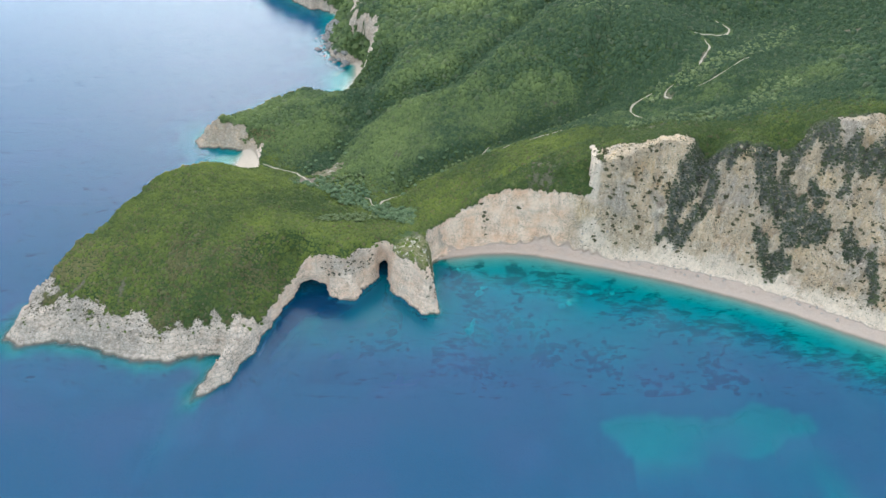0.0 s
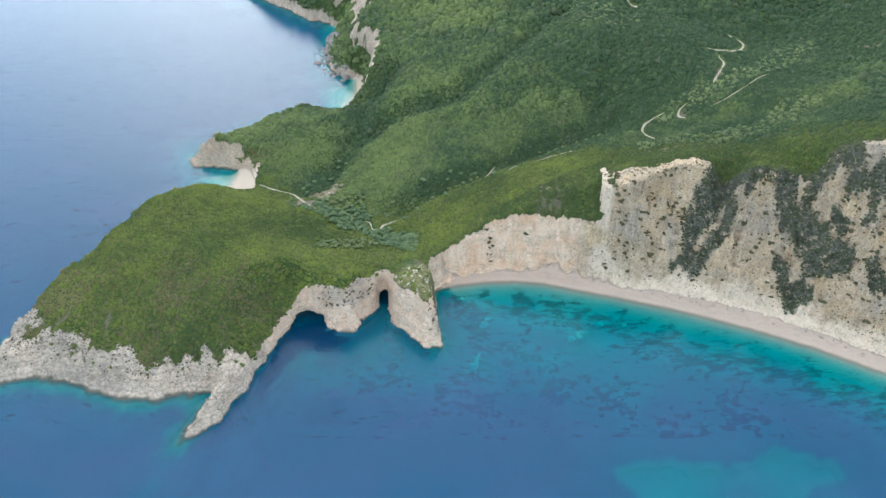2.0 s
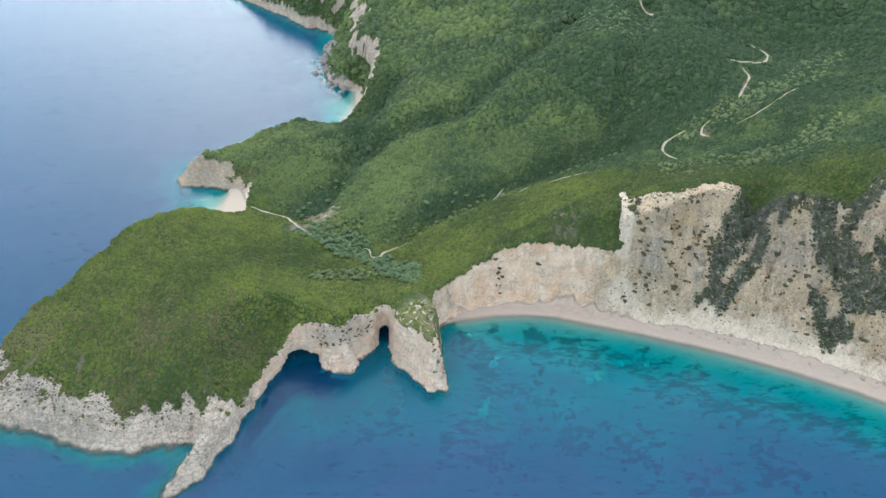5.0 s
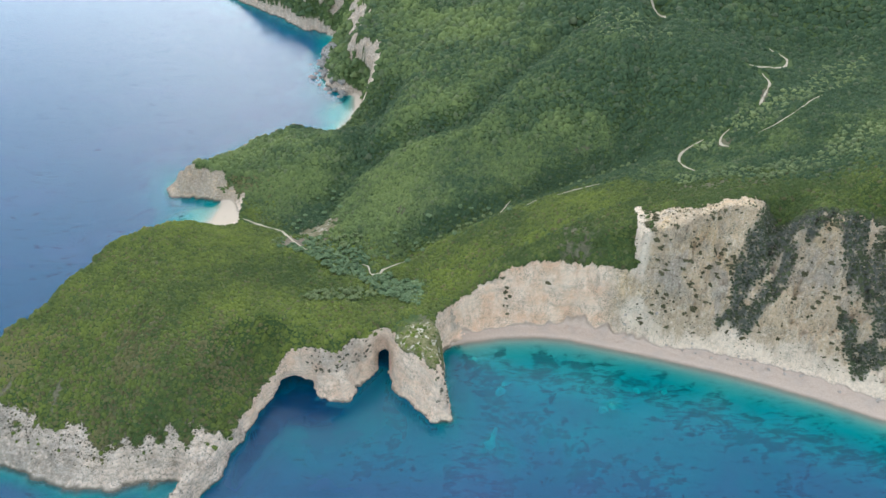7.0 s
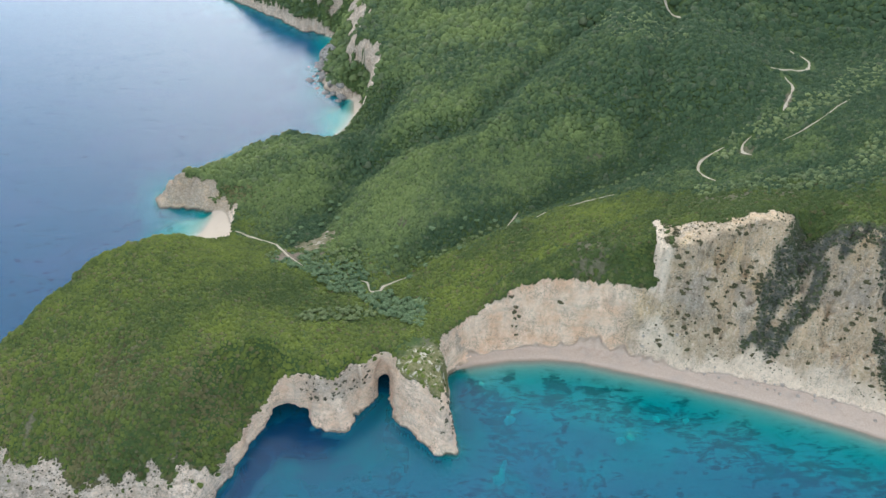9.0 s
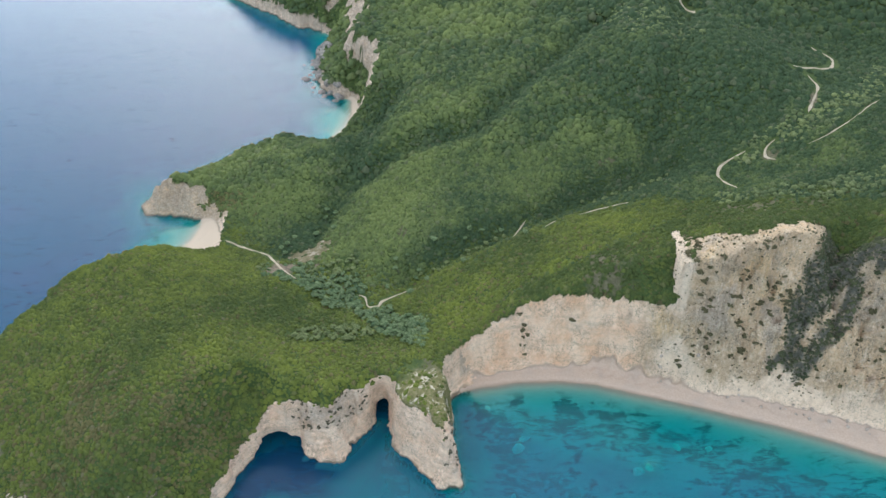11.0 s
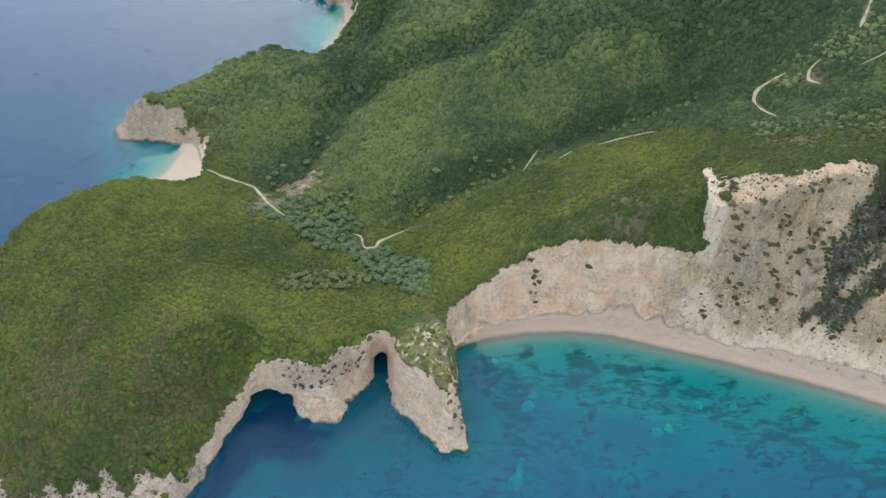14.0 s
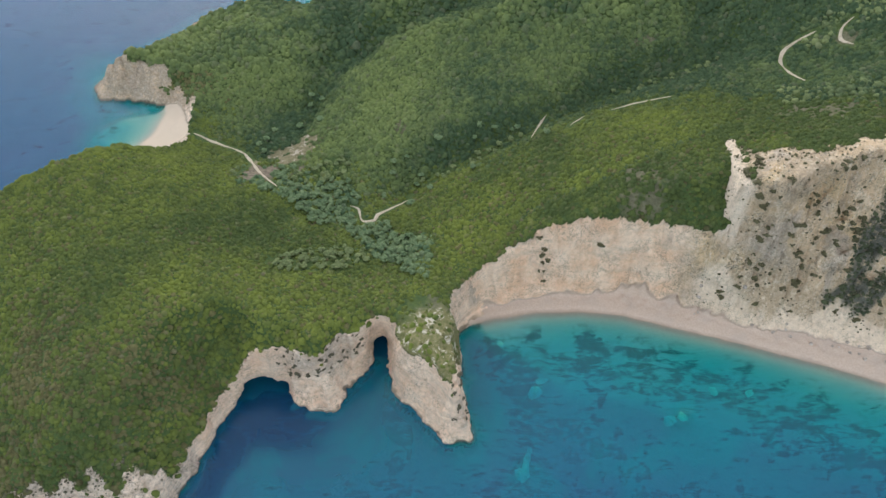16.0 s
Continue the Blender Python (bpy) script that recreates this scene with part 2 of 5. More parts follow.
    # scrub comes down the landward side of the second cape
    rock = rock * (1 - ease(x + 1.1 * (y - 467) + 11 * rough(x, y, 8, 59, 4), -141, -127) * (y > 440) * (y < 520) * (x < -100))
    # deep gullies part the high cliff into buttresses
    cut = 0.0
    for ax, ay, bx, by, half, at_a, at_b in RAVINES:
        u = np.clip(((x - ax) * (bx - ax) + (y - ay) * (by - ay)) / ((bx - ax) ** 2 + (by - ay) ** 2), 0, 1)
        off = np.hypot(x - ax - u * (bx - ax), y - ay - u * (by - ay)) + 1.2 * rough(x, y, 6, 46, 3)
        cut = np.maximum(cut, (at_a + (at_b - at_a) * u) * np.exp(-(np.clip(off, 0, None) / half) ** 2))
    z = z - np.minimum(cut * ease(back, 2, 12), np.clip(z - 4, 0, None))
    deep = -np.clip(-d, 0, None)
    outer = np.clip(1 - ease(x, -112, -92) * (1 - ease(y, 345, 360)) * ease(y, 60, 200) + 0.8 * np.exp(-((x + 62) / 38) ** 2 - ((y - 297) / 20) ** 2), 0, 1)
    floor = np.maximum(0.17 * deep, -2.6) + np.clip(0.19 * (deep + 12), -6.5 - 2.0 * outer, 0)
    floor = floor - (3.0 + 2.0 * outer + 3.0 * (1 - ease(x, -112, -100)) * (y < 420) + 2.5 * ease(x, -118, -104) * (y < 420)) * (1 - ease(strand, 0, 4)) * ease(-deep, -1.5, 3 + 9 * (1 - ease(x, -122, -116)) * (y < 300))
    # dips by the headland darken the water in place of cliff shade and reflection
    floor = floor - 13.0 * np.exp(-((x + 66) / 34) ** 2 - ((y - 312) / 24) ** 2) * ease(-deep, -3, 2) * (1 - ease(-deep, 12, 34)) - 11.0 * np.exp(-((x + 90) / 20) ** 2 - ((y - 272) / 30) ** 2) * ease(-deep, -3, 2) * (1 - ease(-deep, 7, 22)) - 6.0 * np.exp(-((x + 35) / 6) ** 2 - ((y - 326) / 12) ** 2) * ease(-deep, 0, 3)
    shoal = 0.75 * np.exp(-((x + 168) / 16) ** 2 - ((y - 455) / 11) ** 2) + 0.3 * np.exp(-((x + 92) / 14) ** 2 - ((y - 592) / 22) ** 2) + 0.7 * np.exp(-((x - 12.8 - 0.32 * (y - 277)) / 2.2) ** 2 - ((y - 288) / 6) ** 2) + 0.7 * np.exp(-(((x - 75) / 3.5) ** 2 + ((y - 308) / 3) ** 2)) + 0.6 * np.exp(-(((x - 22) / 2.5) ** 2 + ((y - 317.5) / 2.5) ** 2)) + 0.4 * np.exp(-((x + 130 + 0.12 * (225 - y)) / 7) ** 2 - ((y - 205) / 35) ** 2)
    floor = floor * (1 - 0.78 * np.clip(shoal + 0.25 * shoal * rough(x, y, 14, 63, 3), 0, 1)) + ease(-deep, 4, 25) * 1.6 * rough(x, y, 34, 61, 4)
    bank = 9.0
    for bx, by, bw, bh in BANKS:
        bank = np.minimum(bank, np.hypot((x - bx) / bw, (y - by) / bh))
    bank = (1 - ease(bank + 0.36 * rough(x, y, 17, 64, 4), 0.80, 1.06)) * ease(-d, 20, 30)
    floor = floor * (1 - bank) + np.maximum(floor, -5.8 + 0.8 * rough(x, y, 16, 65, 3)) * bank
    z = np.where(d > 0, z, floor)
    sand = ease(strand, 1.0, 2.5) * (1 - ease(d - strand + 0.9 * rough(x, y, 6, 52, 2), 0.2, 1.6)) * ease(d, -40, -30)
    return z, rock, sand, d, low, top


# ---- materials ----
def material(name):
    m = bpy.data.materials.new(name)
    m.use_nodes = True
    m.node_tree.nodes.clear()
    return m


class Graph:
    """Short ways to lay and join shader nodes."""

    def __init__(self, m):
        self.tree = m.node_tree
        self.out = self.add("OutputMaterial")

    def add(self, kind):
        return self.tree.nodes.new("ShaderNode" + kind)

    def put(self, socket, value):
        if isinstance(value, bpy.types.NodeSocket):
            self.tree.links.new(value, socket)
        elif isinstance(value, (tuple, list)) and len(value) == 3 and socket.type == "RGBA":
            socket.default_value = (*value, 1)
        else:
            socket.default_value = value

    def where(self, scale=(1, 1, 1)):
        p = self.add("NewGeometry").outputs["Position"]
        if scale == (1, 1, 1):
            return p
        n = self.add("VectorMath")
        n.operation = "MULTIPLY"
        self.put(n.inputs[0], p)
        n.inputs[1].default_value = scale
        return n.outputs[0]

    def noise(self, size, detail=4, rough=0.55, warp=0.0, vector=None):
        n = self.add("TexNoise")
        self.put(n.inputs["Vector"], vector or self.where())
        n.inputs["Scale"].default_value, n.inputs["Detail"].default_value = 1.0 / size, detail
        n.inputs["Roughness"].default_value, n.inputs["Distortion"].default_value = rough, warp
        return n.outputs["Fac"]

    def math(self, what, a, b=0.0, clamp=False):
        n = self.add("Math")
        n.operation, n.use_clamp = what, clamp
        self.put(n.inputs[0], a)
        self.put(n.inputs[1], b)
        return n.outputs[0]

    def span(self, value, a, b, low=0.0, high=1.0):
        n = self.add("MapRange")
        n.interpolation_type = "SMOOTHSTEP"
        self.put(n.inputs["Value"], value)
        for key, v in (("From Min", a), ("From Max", b), ("To Min", low), ("To Max", high)):
            self.put(n.inputs[key], v)
        return n.outputs["Result"]

    def mix(self, fac, a, b, how="MIX"):
        n = self.add("Mix")
        n.data_type, n.blend_type = "RGBA", how
        self.put(n.inputs[0], fac)
        self.put(n.inputs[6], a)
        self.put(n.inputs[7], b)
        return n.outputs[2]

    def value(self, name):
        n = self.add("Attribute")
        n.attribute_name = name
        return n.outputs["Fac"]

    def bump(self, height, strength, distance):
        n = self.add("Bump")
        self.put(n.inputs["Height"], height)
        n.inputs["Strength"].default_value, n.inputs["Distance"].default_value = strength, distance
        return n.outputs["Normal"]

    def surface(self, colour, roughness=0.9, normal=None, specular=0.2):
        n = self.add("BsdfPrincipled")
        self.put(n.inputs["Base Color"], colour)
        self.put(n.inputs["Roughness"], roughness)
        n.inputs["Specular IOR Level"].default_value = specular
        if normal is not None:
            self.put(n.inputs["Normal"], normal)
        self.put(self.out.inputs["Surface"], n.outputs[0])
        return n


def land_material():
    """Pale bedded limestone, beach gravel, bare earth and the litter under the scrub, each where the land is made of it."""
    m = material("land")
    g = Graph(m)
    fine, mid, broad = g.noise(0.7, 5, 0.65), g.noise(5, 5, 0.6), g.noise(30, 4)
    # rock
    beds = g.add("TexWave")
    beds.wave_type, beds.bands_direction, beds.wave_profile = "BANDS", "Z", "SAW"
    g.put(beds.inputs["Vector"], g.where((0.05, 0.02, 1.0)))
    for key, v in (("Scale", 0.16), ("Distortion", 2.6), ("Detail", 3.0), ("Detail Scale", 1.2)):
        beds.inputs[key].default_value = v
    beds = beds.outputs["Fac"]
    streak = g.noise(2.4, 5, 0.6, 0.4, g.where((1.0, 1.0, 0.22)))
    pale = g.mix(g.span(mid, 0.3, 0.7), (0.75, 0.585, 0.435), (0.86, 0.70, 0.545))
    pink = g.mix(g.span(g.noise(9, 4), 0.3, 0.7), (0.77, 0.495, 0.31), (0.86, 0.65, 0.465))
    pink = g.mix(g.span(g.noise(3.5, 4, 0.6, 0.3, g.where((0.18, 0.18, 1.0))), 0.48, 0.68, 0, 0.45), pink, (0.50, 0.40, 0.29))
    cream = g.mix(g.span(broad, 0.35, 0.65), (0.60, 0.45, 0.295), (0.73, 0.53, 0.33))
    cream = g.mix(g.span(g.noise(21, 5, 0.6, 0.6), 0.50, 0.66, 0, 0.75), cream, (0.76, 0.53, 0.285))
    cream = g.mix(g.span(g.noise(17, 5, 0.65, 0.5, g.where((1.0, 1.0, 0.6))), 0.50, 0.64, 0, 0.6), cream, (0.47, 0.395, 0.33))
    cream = g.mix(g.span(g.noise(3.0, 5, 0.65), 0.5, 0.72, 0, 0.34), cream, (0.36, 0.30, 0.22))
    cream = g.mix(g.span(g.noise(5, 6, 0.7, 0.5, g.where((1.0, 1.0, 0.5))), 0.52, 0.66, 0, 0.5), cream, (0.80, 0.665, 0.48))
    cream = g.mix(g.span(g.noise(2.2, 6, 0.72, 0.6, g.where((1.0, 1.0, 0.35))), 0.52, 0.64, 0, 0.55), cream, (0.84, 0.70, 0.52))
    chips = g.math("MULTIPLY", g.span(g.noise(0.75, 4, 0.7), 0.54, 0.61, 0, 0.65), g.span(g.noise(9, 5, 0.65, 0.4), 0.46, 0.60))
    cream = g.mix(chips, cream, (0.88, 0.74, 0.56))
    cream = g.mix(g.value("white"), cream, (0.79, 0.63, 0.46))
    pale = g.mix(g.span(g.noise(4.5, 6, 0.7), 0.54, 0.70, 0, 0.5), pale, (0.42, 0.35, 0.28))
    rock = g.mix(g.value("pink"), pale, pink)
    rock = g.mix(g.value("cream"), rock, cream)
    rock = g.mix(g.math("MULTIPLY", g.span(beds, 0.0, 0.45, 0.44, 0.0), g.math("SUBTRACT", 1.0, g.math("MAXIMUM", g.value("cream"), g.value("pink")))), rock, (0.34, 0.28, 0.21))
    calm = g.math("SUBTRACT", 1.0, g.math("MULTIPLY", g.math("MAXIMUM", g.value("pink"), g.value("white")), 0.48))
    rock = g.mix(g.math("MULTIPLY", calm, g.span(streak, 0.50, 0.72, 0.0, 0.36)), rock, (0.25, 0.21, 0.16))
    rock = g.mix(g.math("MULTIPLY", calm, g.span(fine, 0.54, 0.72, 0.0, 0.40)), rock, (0.25, 0.20, 0.15))
    lines = g.noise(3.4, 6, 0.62, 0.8, g.where((1.0, 1.0, 0.8)))
    lines = g.math("ABSOLUTE", g.math("SUBTRACT", lines, 0.5))
    rock = g.mix(g.math("MULTIPLY", g.span(lines, 0.0, 0.03, 0.42, 0.0), g.span(g.noise(8, 3), 0.35, 0.6)), rock, (0.16, 0.14, 0.11))
    speck = g.noise(0.9, 3, 0.6)
    rock = g.mix(g.math("MULTIPLY", g.span(speck, 0.54, 0.61, 0.0, 0.66), g.math("MULTIPLY", calm, g.span(g.noise(8, 5, 0.65, 0.3), 0.44, 0.62))), rock, (0.13, 0.125, 0.09))
    rock = g.mix(g.math("MULTIPLY", g.value("grey"), g.span(g.noise(3.2, 6, 0.7), 0.28, 0.52)), rock, g.mix(g.math("MULTIPLY", g.span(g.noise(1.1, 5, 0.7), 0.42, 0.62), g.span(g.value("grey"), 0.35, 0.75, 1.0, 0.0)), (0.14, 0.138, 0.11), (0.46, 0.40, 0.345)))
    patchy = g.noise(1.5, 6, 0.72, 0.5)
    rock = g.mix(calm, rock, g.mix(g.span(patchy, 0.32, 0.62), (0.80, 0.76, 0.71), (1.13, 1.125, 1.11)), "MULTIPLY")
    # wet dark line at the water
    height = g.add("SeparateXYZ")
    g.put(height.inputs[0], g.where())
    wet = g.span(g.math("ADD", height.outputs["Z"], g.math("MULTIPLY", mid, -1.2)), -0.5, 0.7, 0.75, 0.0)
    rock = g.mix(wet, rock, (0.09, 0.08, 0.055))
    # gravel and sand
    sand = g.mix(g.span(fine, 0.3, 0.7), (0.49, 0.365, 0.27), (0.565, 0.43, 0.325))
    sand = g.mix(g.span(g.noise(9, 3), 0.45, 0.7, 0, 0.4), sand, (0.43, 0.35, 0.28))
    dry = sand
    sand = g.mix(g.span(g.math("ADD", height.outputs["Z"], g.math("MULTIPLY", g.noise(4, 2), 0.35)), 0.12, 0.5, 0.6, 0.0), sand, (0.36, 0.27, 0.20))
    sand = g.mix(g.span(height.outputs["Z"], -0.5, -0.15, 1.0, 0.0), sand, dry)
    sand = g.mix(g.math("MULTIPLY", g.value("bright"), 0.9), sand, (0.56, 0.445, 0.325))
    # earth and litter
    litter = g.mix(g.span(g.noise(2.0, 5, 0.7), 0.35, 0.65), (0.044, 0.072, 0.024), (0.080, 0.106, 0.030))
    litter = g.mix(g.span(g.noise(14, 5, 0.65), 0.60, 0.75, 0, 0.55), litter, (0.17, 0.14, 0.09))
    earth = g.mix(g.span(g.noise(1.5, 4), 0.3, 0.7), (0.115, 0.09, 0.062), (0.215, 0.17, 0.118))
    ground = g.mix(g.value("bare"), litter, earth)
    straw = g.mix(g.span(g.noise(1.1, 5, 0.7), 0.35, 0.65), (0.125, 0.122, 0.044), (0.215, 0.188, 0.088))
    straw = g.mix(g.span(g.noise(3.0, 5, 0.7, 0.6), 0.53, 0.62, 0, 0.8), straw, (0.60, 0.52, 0.40))
    ground = g.mix(g.value("grass"), ground, straw)
    # sea floor: pale sand, meadows of dark weed, and ripple reflections painted as streaks
    patches = g.math("ADD", g.math("MULTIPLY", g.noise(7, 6, 0.70, 0.4, g.where((0.6, 1.4, 1.0))), 0.62), g.math("MULTIPLY", g.noise(2.4, 4, 0.7, 0.5, g.where((0.4, 1.7, 1.0))), 0.38))
    weed_reflect = g.span(g.math("ADD", patches, g.math("MULTIPLY", g.value("weed_reflect"), 0.35)), 0.55, 0.68)
    floor = g.mix(weed_reflect, (0.38, 0.36, 0.28), (0.055, 0.075, 0.06))
    edge = g.math("ADD", g.value("rock"), g.math("MULTIPLY", g.math("SUBTRACT", fine, 0.5), 0.9))
    both = g.mix(g.span(edge, 0.35, 0.65), ground, rock)
    both = g.mix(g.span(g.value("sand"), 0.25, 0.7), both, sand)
    both = g.mix(g.span(height.outputs["Z"], -1.6, -0.5, 1, 0), both, floor)
    rise = g.math("ADD", g.math("MULTIPLY", streak, 0.9), g.math("ADD", g.math("MULTIPLY", fine, 0.8), g.math("MULTIPLY", beds, 0.35)))
    rise = g.math("ADD", rise, g.math("MULTIPLY", g.noise(1.8, 6, 0.75, 0.3), 1.3))
    rise = g.math("MULTIPLY", rise, calm)
    rise = g.math("MULTIPLY", rise, g.span(g.math("SUBTRACT", g.value("rock"), g.value("sand")), 0.0, 0.6, 0.12, 1.0))
    g.surface(both, 0.92, g.bump(rise, 0.8, 1.5), 0.15)
    return m


def leaf_material(name, dark, light, dry, grain=0.45):
    m = material(name)
    g = Graph(m)
    island = g.add("NewGeometry").outputs["Random Per Island"]
    tone = g.math("ADD", g.value("tone"), g.math("MULTIPLY", g.math("SUBTRACT", island, 0.5), 0.36))
    tone = g.math("ADD", tone, g.math("MULTIPLY", g.math("SUBTRACT", g.noise(grain, 4, 0.7), 0.5), 0.8))
    tone = g.math("ADD", tone, g.math("MULTIPLY", g.math("SUBTRACT", g.noise(4.0, 6, 0.7, 0.4), 0.5), 1.5), True)
    colour = g.mix(tone, dark, light)
    worn = g.math("MULTIPLY", g.span(g.noise(16, 5, 0.65), 0.52, 0.72), g.span(g.noise(1.3, 4, 0.7), 0.40, 0.60, 0.0, 0.45))
    colour = g.mix(worn, colour, tuple(0.5 * (a + b) for a, b in zip(light, dry)))
    colour = g.mix(g.span(g.math("FRACT", g.math("MULTIPLY", island, 7.31)), 0.90, 0.97, 0, 0.4), colour, dry)
    colour = g.mix(g.span(g.math("FRACT", g.math("MULTIPLY", island, 13.7)), 0.80, 0.90, 0, 0.30), colour, tuple(0.55 * v for v in dark))
    g.surface(colour, 0.85, g.bump(g.noise(grain * 0.6, 4, 0.75), 0.9, 0.4), 0.12)
    return m


def bark_material():
    m = material("bark")
    g = Graph(m)
    g.surface(g.mix(g.noise(0.3, 5, 0.7), (0.09, 0.075, 0.06), (0.2, 0.17, 0.13)), 0.9, g.bump(g.noise(0.12, 4), 0.8, 0.05))
    return m


def boulder_material(name, dark, light):
    m = material(name)
    g = Graph(m)
    c = g.mix(g.span(g.noise(1.6, 6, 0.65), 0.3, 0.7), dark, light)
    c = g.mix(g.span(g.noise(0.35, 4, 0.7), 0.55, 0.75, 0, 0.6), c, tuple(v * 0.45 for v in dark))
    g.surface(c, 0.9, g.bump(g.noise(0.8, 6, 0.7), 1.0, 0.5), 0.2)
    return m


def track_material():
    m = material("track")
    g = Graph(m)
    c = g.mix(g.span(g.noise(1.2, 5, 0.65), 0.3, 0.7), (0.36, 0.29, 0.20), (0.50, 0.42, 0.31))
    c = g.mix(g.span(g.noise(7, 3), 0.5, 0.72, 0, 0.6), c, (0.25, 0.21, 0.14))
    g.surface(c, 0.95, g.bump(g.noise(0.5, 4), 0.6, 0.15), 0.1)
    return m


def sea_material():
    """Clear sea water: what lies below shows through less with depth, blue light comes back from within, and the face mirrors the sky."""
    m = material("sea")
    g = Graph(m)
    depth = g.math("MAXIMUM", g.value("depth"), 0.0)
    clear = g.add("CombineColor")
    for key, loss in (("Red", 0.80), ("Green", 0.108), ("Blue", 0.078)):
        g.put(clear.inputs[key], g.math("EXPONENT", g.math("MULTIPLY", depth, -loss)))
    seen = g.add("BsdfTransparent")
    g.put(seen.inputs["Color"], clear.outputs[0])
    body = g.add("BsdfDiffuse")
    full = g.math("SUBTRACT", 1.0, g.math("EXPONENT", g.math("MULTIPLY", depth, -0.30)))
    shade = g.mix(g.span(depth, 2.0, 9.0), (0.000, 0.124, 0.122), (0.013, 0.058, 0.115))
    shade = g.mix(g.math("MULTIPLY", g.value("bay"), g.span(depth, 4.0, 9.0)), shade, (0.008, 0.092, 0.132))
    shade = g.mix(g.span(g.noise(42, 5, 0.6, 0.8, g.where((0.8, 1.2, 1.0))), 0.42, 0.66, 0, g.span(g.value("bay"), 0.0, 1.0, 0.55, 0.15)), shade, (0.030, 0.060, 0.128))
    shade = g.mix(g.math("MULTIPLY", g.value("bay"), g.span(g.noise(24, 5, 0.6, 0.7), 0.50, 0.62, 0, 0.55)), shade, (0.002, 0.118, 0.145))
    # darkest blue: the caves' shade and cliff reflection put into the body colour
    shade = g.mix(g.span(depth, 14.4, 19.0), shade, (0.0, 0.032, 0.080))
    g.put(body.inputs["Color"], g.mix(full, (0, 0, 0), shade))
    inner = g.add("AddShader")
    g.put(inner.inputs[0], seen.outputs[0])
    g.put(inner.inputs[1], body.outputs[0])
    waves = g.math("ADD", g.math("MULTIPLY", g.noise(2.6, 4, 0.6, 0.6, g.where((0.6, 1.9, 1.0))), 0.36), g.math("MULTIPLY", g.noise(13.0, 3, 0.5, 0.4, g.where((0.7, 1.7, 1.0))), 0.4))
    normal = g.bump(waves, 0.26, 1.0)
    gloss = g.add("BsdfGlossy")
    gloss.inputs["Roughness"].default_value = 0.12
    gloss.inputs["Color"].default_value = (0.90, 0.96, 1.0, 1)
    g.put(gloss.inputs["Normal"], normal)
    part_back = g.add("Fresnel")
    part_back.inputs["IOR"].default_value = 1.29
    g.put(part_back.inputs["Normal"], normal)
    both = g.add("MixShader")
    g.put(both.inputs[0], part_back.outputs[0])
    g.put(both.inputs[1], inner.outputs[0])
    g.put(both.inputs[2], gloss.outputs[0])
    g.put(g.out.inputs["Surface"], both.outputs[0])
    return m


LAND = land_material()
SCRUB = leaf_material("scrub", (0.066, 0.090, 0.028), (0.164, 0.190, 0.036), (0.16, 0.15, 0.075))
# wood: holm oak green, its bluish cast partly distance haze mixed into the colour
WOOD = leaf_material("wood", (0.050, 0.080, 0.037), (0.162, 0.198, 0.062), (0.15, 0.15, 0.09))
CLIFF_SCRUB = leaf_material("cliff_scrub", (0.056, 0.068, 0.036), (0.112, 0.122, 0.056), (0.16, 0.14, 0.09))
BROOM = leaf_material("broom", (0.084, 0.076, 0.040), (0.160, 0.142, 0.070), (0.19, 0.16, 0.10))
HEATH = leaf_material("heath", (0.090, 0.084, 0.036), (0.178, 0.160, 0.062), (0.17, 0.16, 0.10))
OLIVE = leaf_material("olive", (0.098, 0.128, 0.056), (0.214, 0.246, 0.096), (0.19, 0.20, 0.11), 0.35)
DRY = leaf_material("dry_scrub", (0.094, 0.084, 0.054), (0.185, 0.162, 0.105), (0.20, 0.17, 0.12), 0.3)
OAK = leaf_material("oak", (0.082, 0.128, 0.062), (0.186, 0.238, 0.104), (0.15, 0.17, 0.10), 0.35)
BARK = bark_material()
STONE = boulder_material("stone", (0.30, 0.25, 0.20), (0.58, 0.49, 0.40))
FAR_STONE = boulder_material("far_stone", (0.17, 0.155, 0.135), (0.38, 0.34, 0.29))
SUNK = boulder_material("sunk_stone", (0.50, 0.48, 0.32), (0.74, 0.70, 0.50))
TRACK = track_material()
SEA = sea_material()


# ---- the ground sheet ----
def stations(*runs):
    line = []
    for a, b, step in runs:
        line.extend(np.linspace(a, b, max(1, round((b - a) / step)), endpoint=False))
    return np.array(line + [runs[-1][1]])


def mesh_from(name, verts, faces, smooth=True, **values):
    """A mesh from arrays of points and of faces with as many corners each; values: a number for each point."""
    me = bpy.data.meshes.new(name)
    faces = np.asarray(faces, np.int32)
    me.vertices.add(len(verts))
    me.vertices.foreach_set("co", np.asarray(verts, np.float32).ravel())
    me.loops.add(faces.size)
    me.loops.foreach_set("vertex_index", faces.ravel())
    me.polygons.add(len(faces))
    me.polygons.foreach_set("loop_start", np.arange(0, faces.size, faces.shape[1], dtype=np.int32))
    me.polygons.foreach_set("use_smooth", np.full(len(faces), smooth))
    for key, v in values.items():
        me.attributes.new(key, "FLOAT", "POINT").data.foreach_set("value", np.asarray(v, np.float32))
    me.update(calc_edges=True)
    return me


def sheet(xs, ys):
    x, y = np.meshgrid(xs, ys)
    n = np.arange(x.size).reshape(x.shape)
    quads = np.stack([n[:-1, :-1], n[:-1, 1:], n[1:, 1:], n[1:, :-1]], -1).reshape(-1, 4)
    return x.ravel(), y.ravel(), quads


